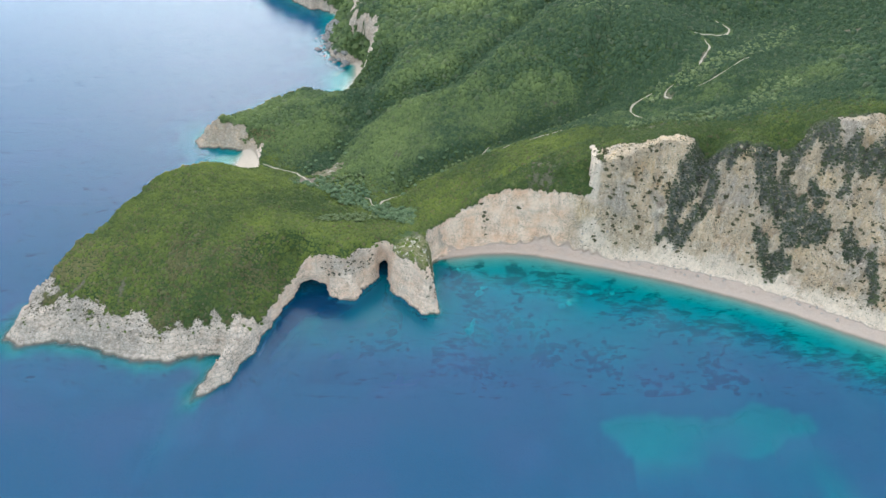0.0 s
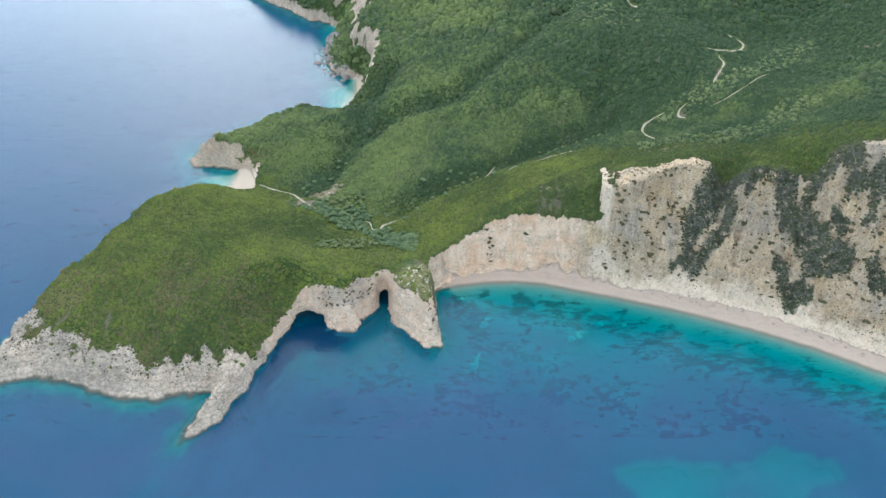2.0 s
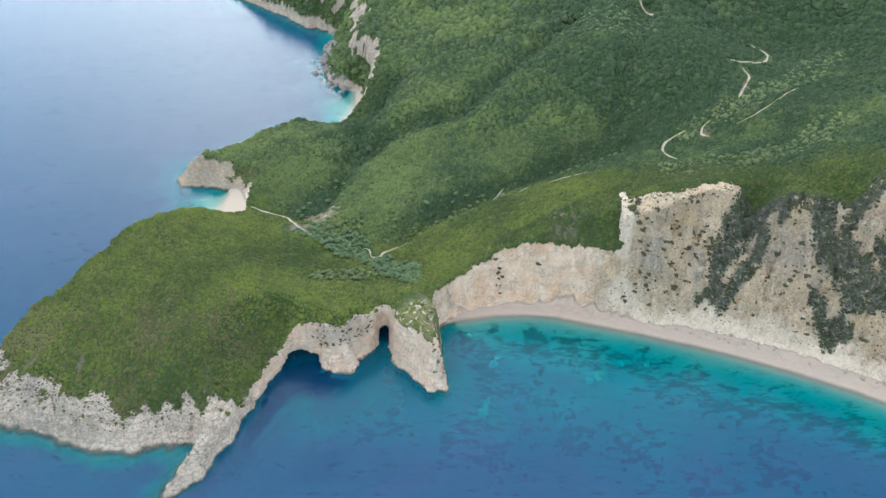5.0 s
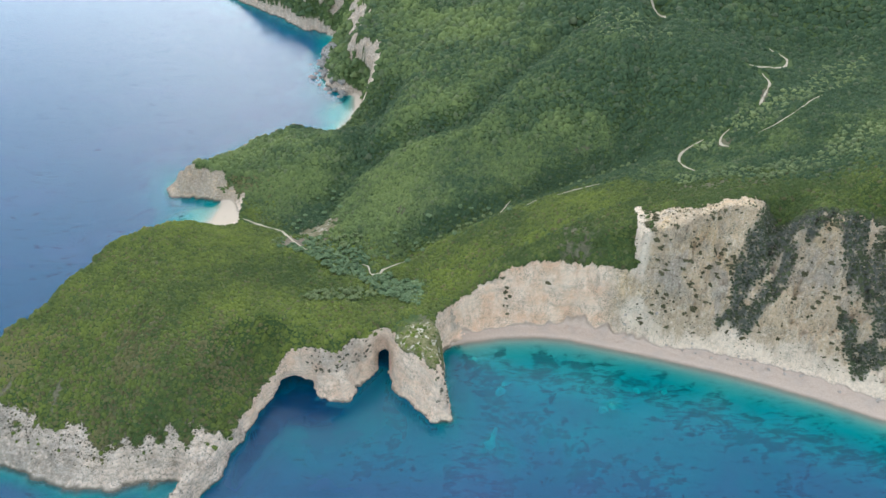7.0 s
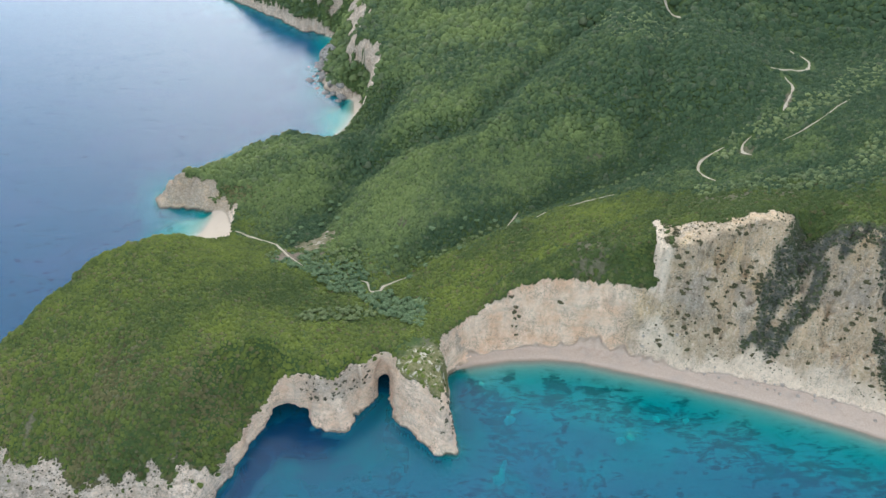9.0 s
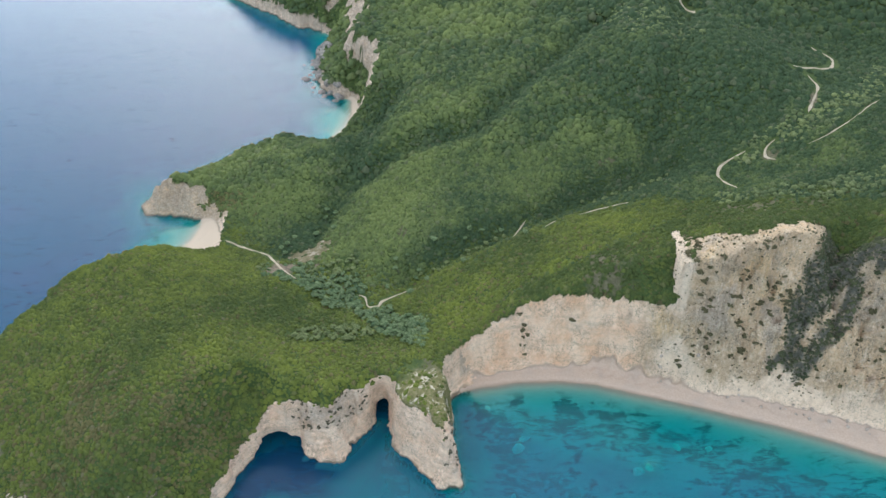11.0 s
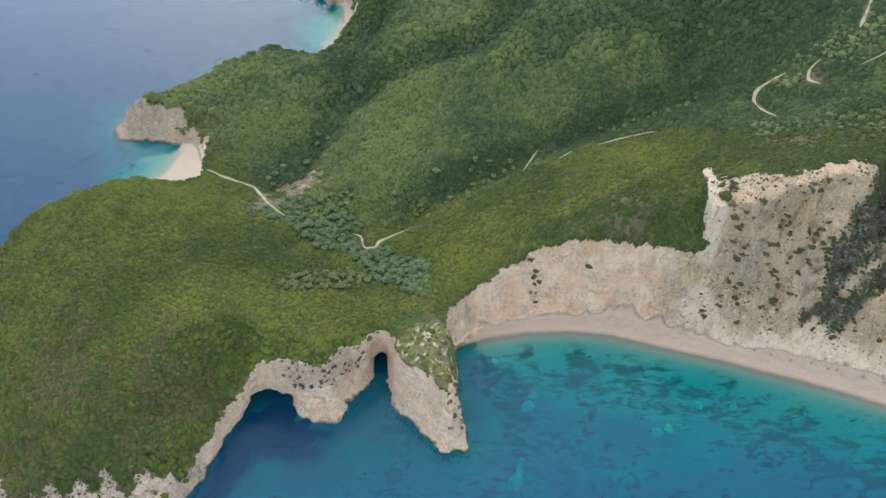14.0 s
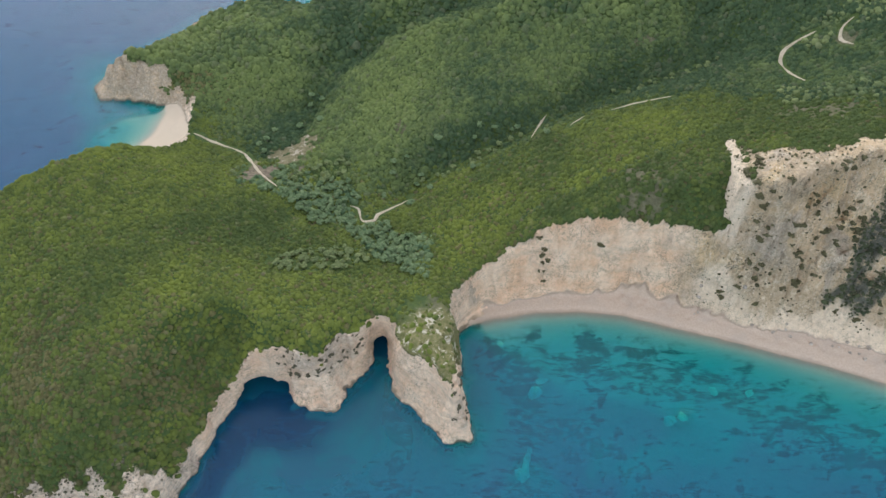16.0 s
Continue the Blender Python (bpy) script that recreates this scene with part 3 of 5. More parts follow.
# Dirt tracks: points on the way, and the half width
TRACKS = {
    "track_upper": ([(217, 568), (222, 559), (222, 548), (211, 528), (197, 521), (184, 517)], 1.9),
    "track_far": ([(143, 640), (146, 627), (149, 612), (151, 600)], 1.8),
    "track_lane": ([(190, 509), (191, 499), (187, 489), (176, 470)], 1.5),
    "track_bend": ([(143, 455), (136, 453), (130, 449), (127, 442), (128, 434), (131, 426)], 1.5),
    "track_loop": ([(157, 457), (152, 453), (150, 447), (153, 442)], 1.3),
    "track_terrace": ([(169, 447), (181, 451), (194, 458), (214, 477)], 0.8),
    "track_ridge": ([(81, 429), (69, 431), (58, 430)], 1.0),
    "track_ridge_low": ([(47, 429), (40, 422)], 1.2),
    "track_ridge_end": ([(24, 420), (28, 430), (32, 437)], 0.9),
    "track_saddle": ([(-28, 400), (-33, 395), (-40, 390.5), (-41, 387.5), (-46, 387.5), (-47.5, 391), (-48.5, 394.5), (-52, 396)], 1.5),
    "track_cove": ([(-131, 446), (-119, 439), (-107, 432.5), (-101, 426), (-95, 416), (-90, 409), (-83, 402)], 1.4),
}
# Open earth: x, y, reach along, across, turn in degrees
BARE = [(-93, 413, 10, 6.5, 55), (-79, 427, 16, 11, 40), (-19, 440, 7, 2.2, -15), (-32, 432, 3, 5.5, 25), (13, 627, 7, 3, 0), (76, 469, 5, 2, 0), (130, 398, 14, 6, -20), (182, 480, 9, 4, 65), (154, 447, 5, 3.5, 0), (158, 399, 12, 2.5, 15), (298, 514, 12, 7, 0), (-11, 324, 10, 15, 0), (-6, 312, 4, 10, 0), (64, 374, 9, 8, 15), (60, 379, 6, 5, 30), (-174, 294, 9, 1.0, 90), (-199, 293, 5, 1.4, 40), (182, 359, 5, 3, 0), (190, 357, 4, 2.5, 0)]


def winding(points, step=1.5):
    """A smooth line through the points (Catmull-Rom)."""
    p = np.array([points[0], *points, points[-1]], float)
    line = []
    for n in range(1, len(p) - 2):
        count = max(2, int(np.hypot(*(p[n + 1] - p[n])) / step))
        t = np.linspace(0, 1, count, endpoint=False)[:, None]
        line.append(0.5 * (2 * p[n] + (p[n + 1] - p[n - 1]) * t + (2 * p[n - 1] - 5 * p[n] + 4 * p[n + 1] - p[n + 2]) * t ** 2 + (3 * p[n] - p[n - 1] - 3 * p[n + 1] + p[n + 2]) * t ** 3))
    return np.concatenate(line + [p[-1:]])


LINES = {name: winding(points) for name, (points, half) in TRACKS.items()}


def on_track(x, y, margin):
    hit = np.zeros(len(x), bool)
    for name, line in LINES.items():
        reach = TRACKS[name][1] + margin
        box = (x > line[:, 0].min() - reach) & (x < line[:, 0].max() + reach) & (y > line[:, 1].min() - reach) & (y < line[:, 1].max() + reach)
        if box.any():
            hit[box] |= (np.hypot(x[box, None] - line[:, 0], y[box, None] - line[:, 1]).min(axis=1) < reach)
    return hit


def openness(x, y):
    """How bare the earth is, 0 to 1."""
    bare = np.zeros(len(x))
    for cx, cy, a, b, turn in BARE:
        c, s = math.cos(radians(turn)), math.sin(radians(turn))
        u, v = ((x - cx) * c + (y - cy) * s) / a, ((y - cy) * c - (x - cx) * s) / b
        bare = np.maximum(bare, 1 - ease(np.hypot(u, v) + 0.6 * rough(x, y, 4, 71, 3), 0.5, 1.2))
    return bare * np.where((x < 100) & (y < 390) & (x > -120), np.where(y < 345, 0.5, 0.6), np.where((x < 170) & (y < 640) & (x > -70), 0.6, np.where((x < -68) & (y > 395) & (y < 450), 1.0, 0.72)))


# Scrub that has taken hold of the high cliff's gullies: from x, y to x, y, half the width
GREEN_WEST = [(156, 374, 148, 364, 6.0), (158, 366, 144, 360, 5.5), (144, 360, 138, 355, 4.5), (139, 356, 138, 349, 3.5), (138, 349, 143, 345, 3.0), (159, 357, 156, 351, 3.0), (156, 352, 145, 345, 3.2), (168, 373, 160, 375, 5.0), (170, 361, 163, 368, 3.5), (131, 347, 137, 348, 1.8)]
GREEN_EAST = [(172, 367, 188, 357, 5.0), (188, 357, 199, 346, 6.5), (199, 346, 206, 334, 6.0), (206, 334, 214, 329, 4.0), (187, 338, 194, 323, 3.4), (198, 376, 216, 362, 6.0), (204, 361, 194, 367, 4.5), (180, 374, 196, 374, 4.5), (222, 351, 238, 346, 5.5), (229, 345, 226, 339, 3.5),
              (243, 340, 248, 348, 4.5), (241, 314, 241, 299, 2.5), (232, 327, 235, 317, 2.6), (216, 380, 252, 376, 6.0), (211, 346, 216, 340, 2.5),
              (207, 360, 198, 356, 3.5), (218, 352, 232, 348, 4.0), (203, 339, 219, 331, 3.6), (190, 332, 201, 324, 2.8), (229, 325, 232, 318, 3.0), (205, 378, 235, 364, 4.0)]
CLIFF_GREEN = GREEN_WEST + GREEN_EAST


def cliff_green(x, y):
    much = np.zeros(len(x))
    for ax, ay, bx, by, half in CLIFF_GREEN:
        t = np.clip(((x - ax) * (bx - ax) + (y - ay) * (by - ay)) / ((bx - ax) ** 2 + (by - ay) ** 2), 0, 1)
        away = np.hypot(x - ax - t * (bx - ax), y - ay - t * (by - ay)) / half
        much = np.maximum(much, 1 - ease(away + 0.45 * rough(x, y, 7, 73, 3), 0.6, 1.25))
    return much


# Dark patches on the sea floor, weed and by the shore painted reflection: x, y, reach
FLOOR_PATCHES = [(8, 332, 7), (22, 338, 6), (46, 337, 7), (62, 334, 6), (43, 318, 6), (38, 300, 9), (49, 296, 8), (30, 305, 5), (104, 302, 8), (108, 296, 5), (128, 305, 6), (131, 297, 7), (137, 292, 8), (17, 333, 4), (-42, 283, 10), (-28, 285, 8), (60, 280, 12), (90, 268, 14), (20, 268, 12), (150, 262, 14), (118, 250, 12)]

xs = stations((-4200, -700, 250), (-700, -300, 25), (-300, -240, 4), (-240, -130, 1.2), (-130, 10, 0.75), (10, 250, 0.75), (250, 420, 3), (420, 900, 12), (900, 4200, 250))
ys = stations((-1500, 100, 100), (100, 225, 8), (225, 290, 1.1), (290, 346, 0.75), (346, 400, 0.65), (400, 480, 1.5), (480, 640, 2.2), (640, 900, 4), (900, 1300, 15), (1300, 4200, 200))
gx, gy, quads = sheet(xs, ys)
gz, rock, sand, inside, low, top = land(gx, gy)
px, py = gx.copy(), gy.copy()
shape = (len(ys), len(xs))
down_y, down_x = np.gradient(inside.reshape(shape), ys, xs)
size = np.hypot(down_x, down_y).ravel() + 1e-6
out_x, out_y = -down_x.ravel() / size, -down_y.ravel() / size
ledge = 0.5 * np.sin(gz * 2.1 + 5 * rough(gx, gy, 15, 81, 3)) * rock * (gx < 3) * ease(gz, 0.5, 3) * ease(low, 1, 5) * (gy < 520)
# broken, blocky face of the rock
crag = np.where(gy > 600, 3.5 * lattice((gx + 0.5 * gy) / 7.0, gy / 9.0, 86), 0) * rock * ease(gz, 1, 5) + 1.1 * (0.45 - np.abs(rough(gx + 0.4 * gy, 1.2 * gz + 0.3 * gy, 4.2, 83, 4, 0.65))) * rock * ease(gz, 0.3, 2.5) * (gy < 520)
push = ledge + crag * np.where(low > 0.5, 1, 0.4)
ARCH = (-97.0, 6.0, 287.0, 352.0)     # the headland's outer end is built as a solid, with its caves hollowed out
apart = np.minimum(np.minimum(gx - ARCH[0], ARCH[1] - gx), np.minimum(gy - ARCH[2], ARCH[3] - gy))
push *= 1 - ease(apart, -2, 0)
px = gx + out_x * push
py = gy + out_y * push
gz = gz + np.where(gz > 1, 0.35 * rock * rough(gx, gy, 2.2, 84, 3), 0) * (gy < 520) * (1 - ease(apart, -2, 0))
talus = ease(gx, 74, 84) * (1 - ease(gx, 180, 200)) * (1 - ease(gz + 4.0 * rough(gx, gy, 12, 85, 3), 5, 10)) * (gy < 400) * (inside > 0) * 0.25
sand_look = np.maximum(sand, talus)
pink = (1 - ease(gx + 7 * rough(gx, gy, 12, 96, 3), 74, 92)) * ease(gx, -8, 0) * ease(gy, 335, 342) * (gy < 420) + 0.5 * (gy > 600) + 0.75 * (gx < -130) * (gy > 464) * (gy < 540)
cream = ease(gx + 7 * rough(gx, gy, 12, 96, 3), 74, 92) * (gy < 470) + 0.7 * (gx < -120) * (gy > 464) * (gy < 540)
white = ease(gx, 84, 88) * (1 - ease(gx + 1.2 * 1.4 * rough(gx, gy, 4, 93, 3), 93, 97)) * ease(gz, 30, 38) * (gy < 400)
scree = 7 + 15 * np.exp(-((gx - 91) / 8) ** 2) + 8 * np.exp(-((gx - 139) / 11) ** 2) + 3 * np.exp(-((gx - 172) / 9) ** 2)
white = np.maximum(white, 0.9 * ease(gx, 80, 87) * (1 - ease(gz + 4.0 * rough(gx, gy, 8, 94, 4), scree, scree + 4)) * (gy < 400) * (gx < 260))
bright = ((gx < -90) & (gy < 500) | (gy > 540)).astype(float)
grey = np.maximum(cliff_green(gx, gy), 0.10 * cream * ease(rough(gx, gy, 22, 91, 3), -0.1, 0.5)) * ease(gz, 3, 8) + 0.50 * (gy > 600) + 0.50 * (gx < -130) * (gy > 464) * (gy < 540) + (0.34 + 0.30 * rough(gx, gy, 14, 92, 3)).clip(0, 0.6) * (1 - ease(gx, -112, -98)) * (gy < 315)
bare = openness(gx, gy)
# band off the beach: the cliff's rippled reflection, put into the floor colour
weed_reflect = 0.06 + 0.30 * np.exp(-((inside + 22) / 11) ** 2) * (gx > -5)
for wx0, wy0, reach in FLOOR_PATCHES:
    weed_reflect = np.maximum(weed_reflect, 0.44 * (1 - ease(np.hypot(gx - wx0, gy - wy0) / reach + 0.9 * rough(gx, gy, 4, 66, 4), 0.4, 1.1)))
weed_reflect = np.where(gy < 245, -0.3, weed_reflect)
mid_z, mid_sand, mid_rock, mid_in = (v[quads].mean(axis=1) for v in (gz, sand, rock, inside))
kind_of = np.where(mid_in < -0.6, 0, np.where(mid_sand > 0.5, 1, np.where(mid_rock > 0.5, 2, 3)))
cx, cy = gx[quads].mean(axis=1), gy[quads].mean(axis=1)
kind_of = np.where((kind_of >= 2) & (apart[quads].min(axis=1) > 1.0), 9, kind_of)
SHEETS = [
    ("seabed", kind_of == 0, "pale sandy sea floor, dark weedy patches and painted ripple reflections", "seabed"),
    ("beach_long", (kind_of == 1) & (cx > -20), "long curved beach of pale pink gravel", "beach"),
    ("beach_cove", (kind_of == 1) & (cx <= -20) & (cy < 520), "small bright white sand cove beach", "beach"),
    ("beach_far", (kind_of == 1) & (cx <= -20) & (cy >= 520), "narrow white beach under a wooded hill", "beach"),
    ("cliff_headland", (kind_of == 2) & (cx <= 2) & (cy < 440), "low bedded limestone cliff of the headland", "cliff"),
    ("cliff_bay", (kind_of == 2) & (cx > 2), "high eroded cream and pink cliff behind the beach", "cliff"),
    ("cliff_far", (kind_of == 2) & (cx <= 2) & (cy >= 440), "grey and rust coloured far sea cliff", "cliff"),
    ("ground", kind_of == 3, "green hillside ground covered with evergreen scrub", "ground"),
]
for name, pick, label, category in SHEETS:
    used, flat = np.unique(quads[pick], return_inverse=True)
    me = mesh_from(name, np.stack([px, py, gz], -1)[used], flat.reshape(-1, 4), True, rock=rock[used], sand=sand_look[used], pink=pink[used], cream=cream[used], white=white[used], bright=bright[used], grey=grey[used], bare=bare[used], grass=(0.5 * bare * (gx < -60) * (gy > 419) * (gy < 450))[used], weed_reflect=weed_reflect[used])
    me.materials.append(LAND)
    tagged(new(name, me), label, category, kind="structure")



# the sea floor runs on below the caves
used, flat = np.unique(quads[(apart[quads].min(axis=1) > 0.5) & (mid_in > -10)], return_inverse=True)
flat_none = np.zeros(len(used))
me = mesh_from("seabed_caves", np.stack([gx, gy, 0 * gx - 9.0], -1)[used], flat.reshape(-1, 4), True, rock=flat_none, sand=flat_none, weed_reflect=flat_none + 0.5)
me.materials.append(LAND)
tagged(new("seabed_caves", me), "dark sea floor inside the caves", "seabed", kind="structure")


# and an added dark sheet below everything, so no sky shows through gaps
deep_x, deep_y, deep_quads = sheet(np.linspace(-4800, 4800, 9), np.linspace(-4800, 4800, 9))
me = mesh_from("floor_backing", np.stack([deep_x, deep_y, 0 * deep_x - 40.0], -1), deep_quads, True, weed_reflect=0 * deep_x + 0.6)
me.materials.append(LAND)
tagged(new("floor_backing", me), "dark sheet added below the sea floor to shut out the sky", "seabed", kind="structure")


# ---- the headland's outer end, with arch and caves ----
def lattice3(x, y, z, seed):
    i, j, k = (np.floor(v).astype(np.int64) for v in (x, y, z))
    u, v, w = ((t := a - b) * t * (3 - 2 * t) for a, b in ((x, i), (y, j), (z, k)))

    def value(a, b, c):
        n = (a * 374761393 + b * 668265263 + c * 2147483647 + seed * 974634777) & 0x7FFFFFFF
        n = ((n ^ (n >> 13)) * 1274126177) & 0x7FFFFFFF
        return ((n ^ (n >> 16)) & 0xFFFF) / 32767.5 - 1

    total = 0
    for a in (0, 1):
        for b in (0, 1):
            for c in (0, 1):
                total = total + value(i + a, j + b, k + c) * (u if a else 1 - u) * (v if b else 1 - v) * (w if c else 1 - w)
    return total


def skin(field, x, y, z):
    """Points and four-cornered faces of the surface where the field passes through nought (surface nets)."""
    inside = field > 0
    corner = [inside[a:inside.shape[0] - 1 + a, b:inside.shape[1] - 1 + b, c:inside.shape[2] - 1 + c] for a in (0, 1) for b in (0, 1) for c in (0, 1)]
    count = sum(c.astype(np.int8) for c in corner)
    live = (count > 0) & (count < 8)
    cells = np.argwhere(live)
    number = np.full(live.shape, -1, np.int64)
    number[live] = np.arange(len(cells))
    total, hits = np.zeros((len(cells), 3)), np.zeros(len(cells))
    spots = [np.array((a, b, c)) for a in (0, 1) for b in (0, 1) for c in (0, 1)]
    for p in spots:
        for axis in range(3):
            if p[axis] == 0:
                q = p.copy()
                q[axis] = 1
                fa, fb = field[tuple((cells + p).T)], field[tuple((cells + q).T)]
                cross = (fa > 0) != (fb > 0)
                t = np.where(cross, fa / np.where(cross, fa - fb, 1), 0)
                spot = p + np.outer(t, q - p)
                total += spot * cross[:, None]
                hits += cross
    at = cells + total / hits[:, None]
    points = np.stack([np.interp(at[:, n], np.arange(len(line)), line) for n, line in enumerate((x, y, z))], -1)
    faces = []
    for axis in range(3):
        o1, o2 = [n for n in range(3) if n != axis]
        lo, hi = [slice(None)] * 3, [slice(None)] * 3
        lo[axis], hi[axis] = slice(0, -1), slice(1, None)
        a, b = inside[tuple(lo)], inside[tuple(hi)]
        e = np.argwhere(a != b)
        e = e[(e[:, o1] > 0) & (e[:, o2] > 0) & (e[:, o1] < live.shape[o1]) & (e[:, o2] < live.shape[o2])]
        ring = []
        for s1, s2 in ((1, 1), (0, 1), (0, 0), (1, 0)):
            c = e.copy()
            c[:, o1] -= s1
            c[:, o2] -= s2
            ring.append(number[tuple(c.T)])
        f = np.stack(ring, -1)
        flip = a[tuple(e.T)] ^ (axis == 1)
        f[flip] = f[flip][:, ::-1]
        faces.append(f[(f >= 0).all(axis=1)])
    return points, np.concatenate(faces)


vx, vy, vz = np.arange(ARCH[0], ARCH[1] + 0.1, 0.6), np.arange(ARCH[2], ARCH[3] + 0.1, 0.6), np.arange(-3.0, 40.0, 0.55)
mx, my = np.meshgrid(vx, vy, indexing="ij")
hz, hrock, hsand, hin, hlow, htop = (v.reshape(mx.shape) for v in land(mx, my))
slope_x, slope_y = np.gradient(hz, vx, vy)
gentle = 1 / np.sqrt(1 + slope_x ** 2 + slope_y ** 2)
solid = (hz[:, :, None] - vz) * gentle[:, :, None]
X3, Y3, Z3 = np.meshgrid(vx, vy, vz, indexing="ij")
edge_in = np.minimum(np.minimum(X3 - ARCH[0], ARCH[1] - X3), np.minimum(Y3 - ARCH[2], ARCH[3] - Y3))
wobble = 0.9 * lattice3(X3 / 4.5, Y3 / 4.5, Z3 / 2.6, 201) + 0.45 * lattice3(X3 / 1.9, Y3 / 1.9, Z3 / 1.1, 202)
beds = 0.20 * np.sin((Z3 + 0.06 * X3 + 0.8 * lattice3(X3 / 14, Y3 / 14, Z3 / 9, 203)) * 2 * math.pi / 1.9)
stony = hrock[:, :, None] * ease(Z3, -1, 1.5)
solid = solid + (wobble * 0.55 + 0.8 * beds) * stony * ease(edge_in, 0, 4)
for cx0, cy0, cz0, rx0, ry0, rz0 in CAVES:
    far_off = np.sqrt(((X3 - cx0) / rx0) ** 2 + ((Y3 - cy0) / ry0) ** 2 + ((Z3 - cz0) / rz0) ** 2)
    solid = np.minimum(solid, (far_off - 1 + 0.10 * wobble) * min(rx0, ry0, rz0))
vp, vf = skin(solid, vx, vy, vz)
# leave out crumbs that hang on nothing
piece = np.arange(len(vp))
while True:
    least = piece[vf].min(axis=1)
    newer = piece.copy()
    np.minimum.at(newer, vf.ravel(), np.repeat(least, 4))
    newer = newer[newer]
    if (newer == piece).all():
        break
    piece = newer
vf = vf[np.bincount(piece, minlength=len(vp))[piece[vf[:, 0]]] > 400]
keep = vp[vf][:, :, 2].min(axis=1) > -2.6
keep &= (hin[np.clip(((vp[vf][:, :, 0].mean(axis=1) - vx[0]) / 0.6).astype(int), 0, len(vx) - 1), np.clip(((vp[vf][:, :, 1].mean(axis=1) - vy[0]) / 0.6).astype(int), 0, len(vy) - 1)] > -2.5)
vf = vf[keep]
pz, prock, psand, pin, plow, ptop = land(vp[:, 0], vp[:, 1])
prock = np.maximum(prock, ease(pz - vp[:, 2], 1.0, 2.5))
pbare = openness(vp[:, 0], vp[:, 1])
pgrey = 0.42 * np.exp(-((vp[:, 0] + 55) / 13) ** 4) * ease(vp[:, 2] + 4 * rough(vp[:, 0], vp[:, 1], 5, 69, 3), 10, 17) * (vp[:, 1] < 330) + 0.5 * ease(vp[:, 0], -9, -3) * ease(vp[:, 2], 3, 7) * ease(rough(vp[:, 0], vp[:, 1], 6, 70, 3), -0.2, 0.4)
ppink = np.maximum(ease(vp[:, 0], -8, 0) * ease(vp[:, 1], 335, 342), 0.62)
is_rock = prock[vf].mean(axis=1) > 0.5
for name, pick, label, category in (("cliff_arch", is_rock, "pale bedded limestone cliff with sea arch and caves", "cliff"), ("ground_headland", ~is_rock, "scrub-covered back of the headland above the caves", "ground")):
    used, flat = np.unique(vf[pick], return_inverse=True)
    none = np.zeros(len(used))
    me = mesh_from(name, vp[used], flat.reshape(-1, 4), True, rock=prock[used], sand=none, pink=ppink[used], cream=none, white=none + 0.85, bright=none, grey=pgrey[used], bare=pbare[used], grass=(0.9 * ease(vp[:, 0] + 4 * rough(vp[:, 0], vp[:, 1], 6, 67, 3), -31, -23) * (1 - ease(vp[:, 1] + 5 * rough(vp[:, 0], vp[:, 1], 6, 68, 3), 331, 340)))[used], weed_reflect=none)
    me.materials.append(LAND)
    tagged(new(name, me), label, category, kind="structure")


def on_ground(x, y):
    """Where the land's sheet really lies for the plan place x, y."""
    i, j = np.clip(np.searchsorted(xs, x) - 1, 0, len(xs) - 2), np.clip(np.searchsorted(ys, y) - 1, 0, len(ys) - 2)
    u, v = (x - xs[i]) / (xs[i + 1] - xs[i]), (y - ys[j]) / (ys[j + 1] - ys[j])
    found = []
    for field in (px, py, gz):
        f = field.reshape(shape)
        found.append((f[j, i] * (1 - u) + f[j, i + 1] * u) * (1 - v) + (f[j + 1, i] * (1 - u) + f[j + 1, i + 1] * u) * v)
    return found


# ---- the sea ----
wx = stations((-4800, -700, 400), (-700, -260, 20), (-260, 290, 3), (290, 900, 20), (900, 4800, 400))
wy = stations((-4800, 0, 400), (0, 200, 20), (200, 500, 3), (500, 860, 6), (860, 1300, 40), (1300, 4800, 400))
sx, sy, squads = sheet(wx, wy)
sz, _, _, sd, _, _ = land(sx, sy)
under = (sx > ARCH[0]) & (sx < ARCH[1]) & (sy > ARCH[2]) & (sy < ARCH[3])
keep = (sd[squads] < 8).any(axis=1) | under[squads].all(axis=1)
used, flat = np.unique(squads[keep], return_inverse=True)
# depth is raised by the caves alone, to paint the dark water there
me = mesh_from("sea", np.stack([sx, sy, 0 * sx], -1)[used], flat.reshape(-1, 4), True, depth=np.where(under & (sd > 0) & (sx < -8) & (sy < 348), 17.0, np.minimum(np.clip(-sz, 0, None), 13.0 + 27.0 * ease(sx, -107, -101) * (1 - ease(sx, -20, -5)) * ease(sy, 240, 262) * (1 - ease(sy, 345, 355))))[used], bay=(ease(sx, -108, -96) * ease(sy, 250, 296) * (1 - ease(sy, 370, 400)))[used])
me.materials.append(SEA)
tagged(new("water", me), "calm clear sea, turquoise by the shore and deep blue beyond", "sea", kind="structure")

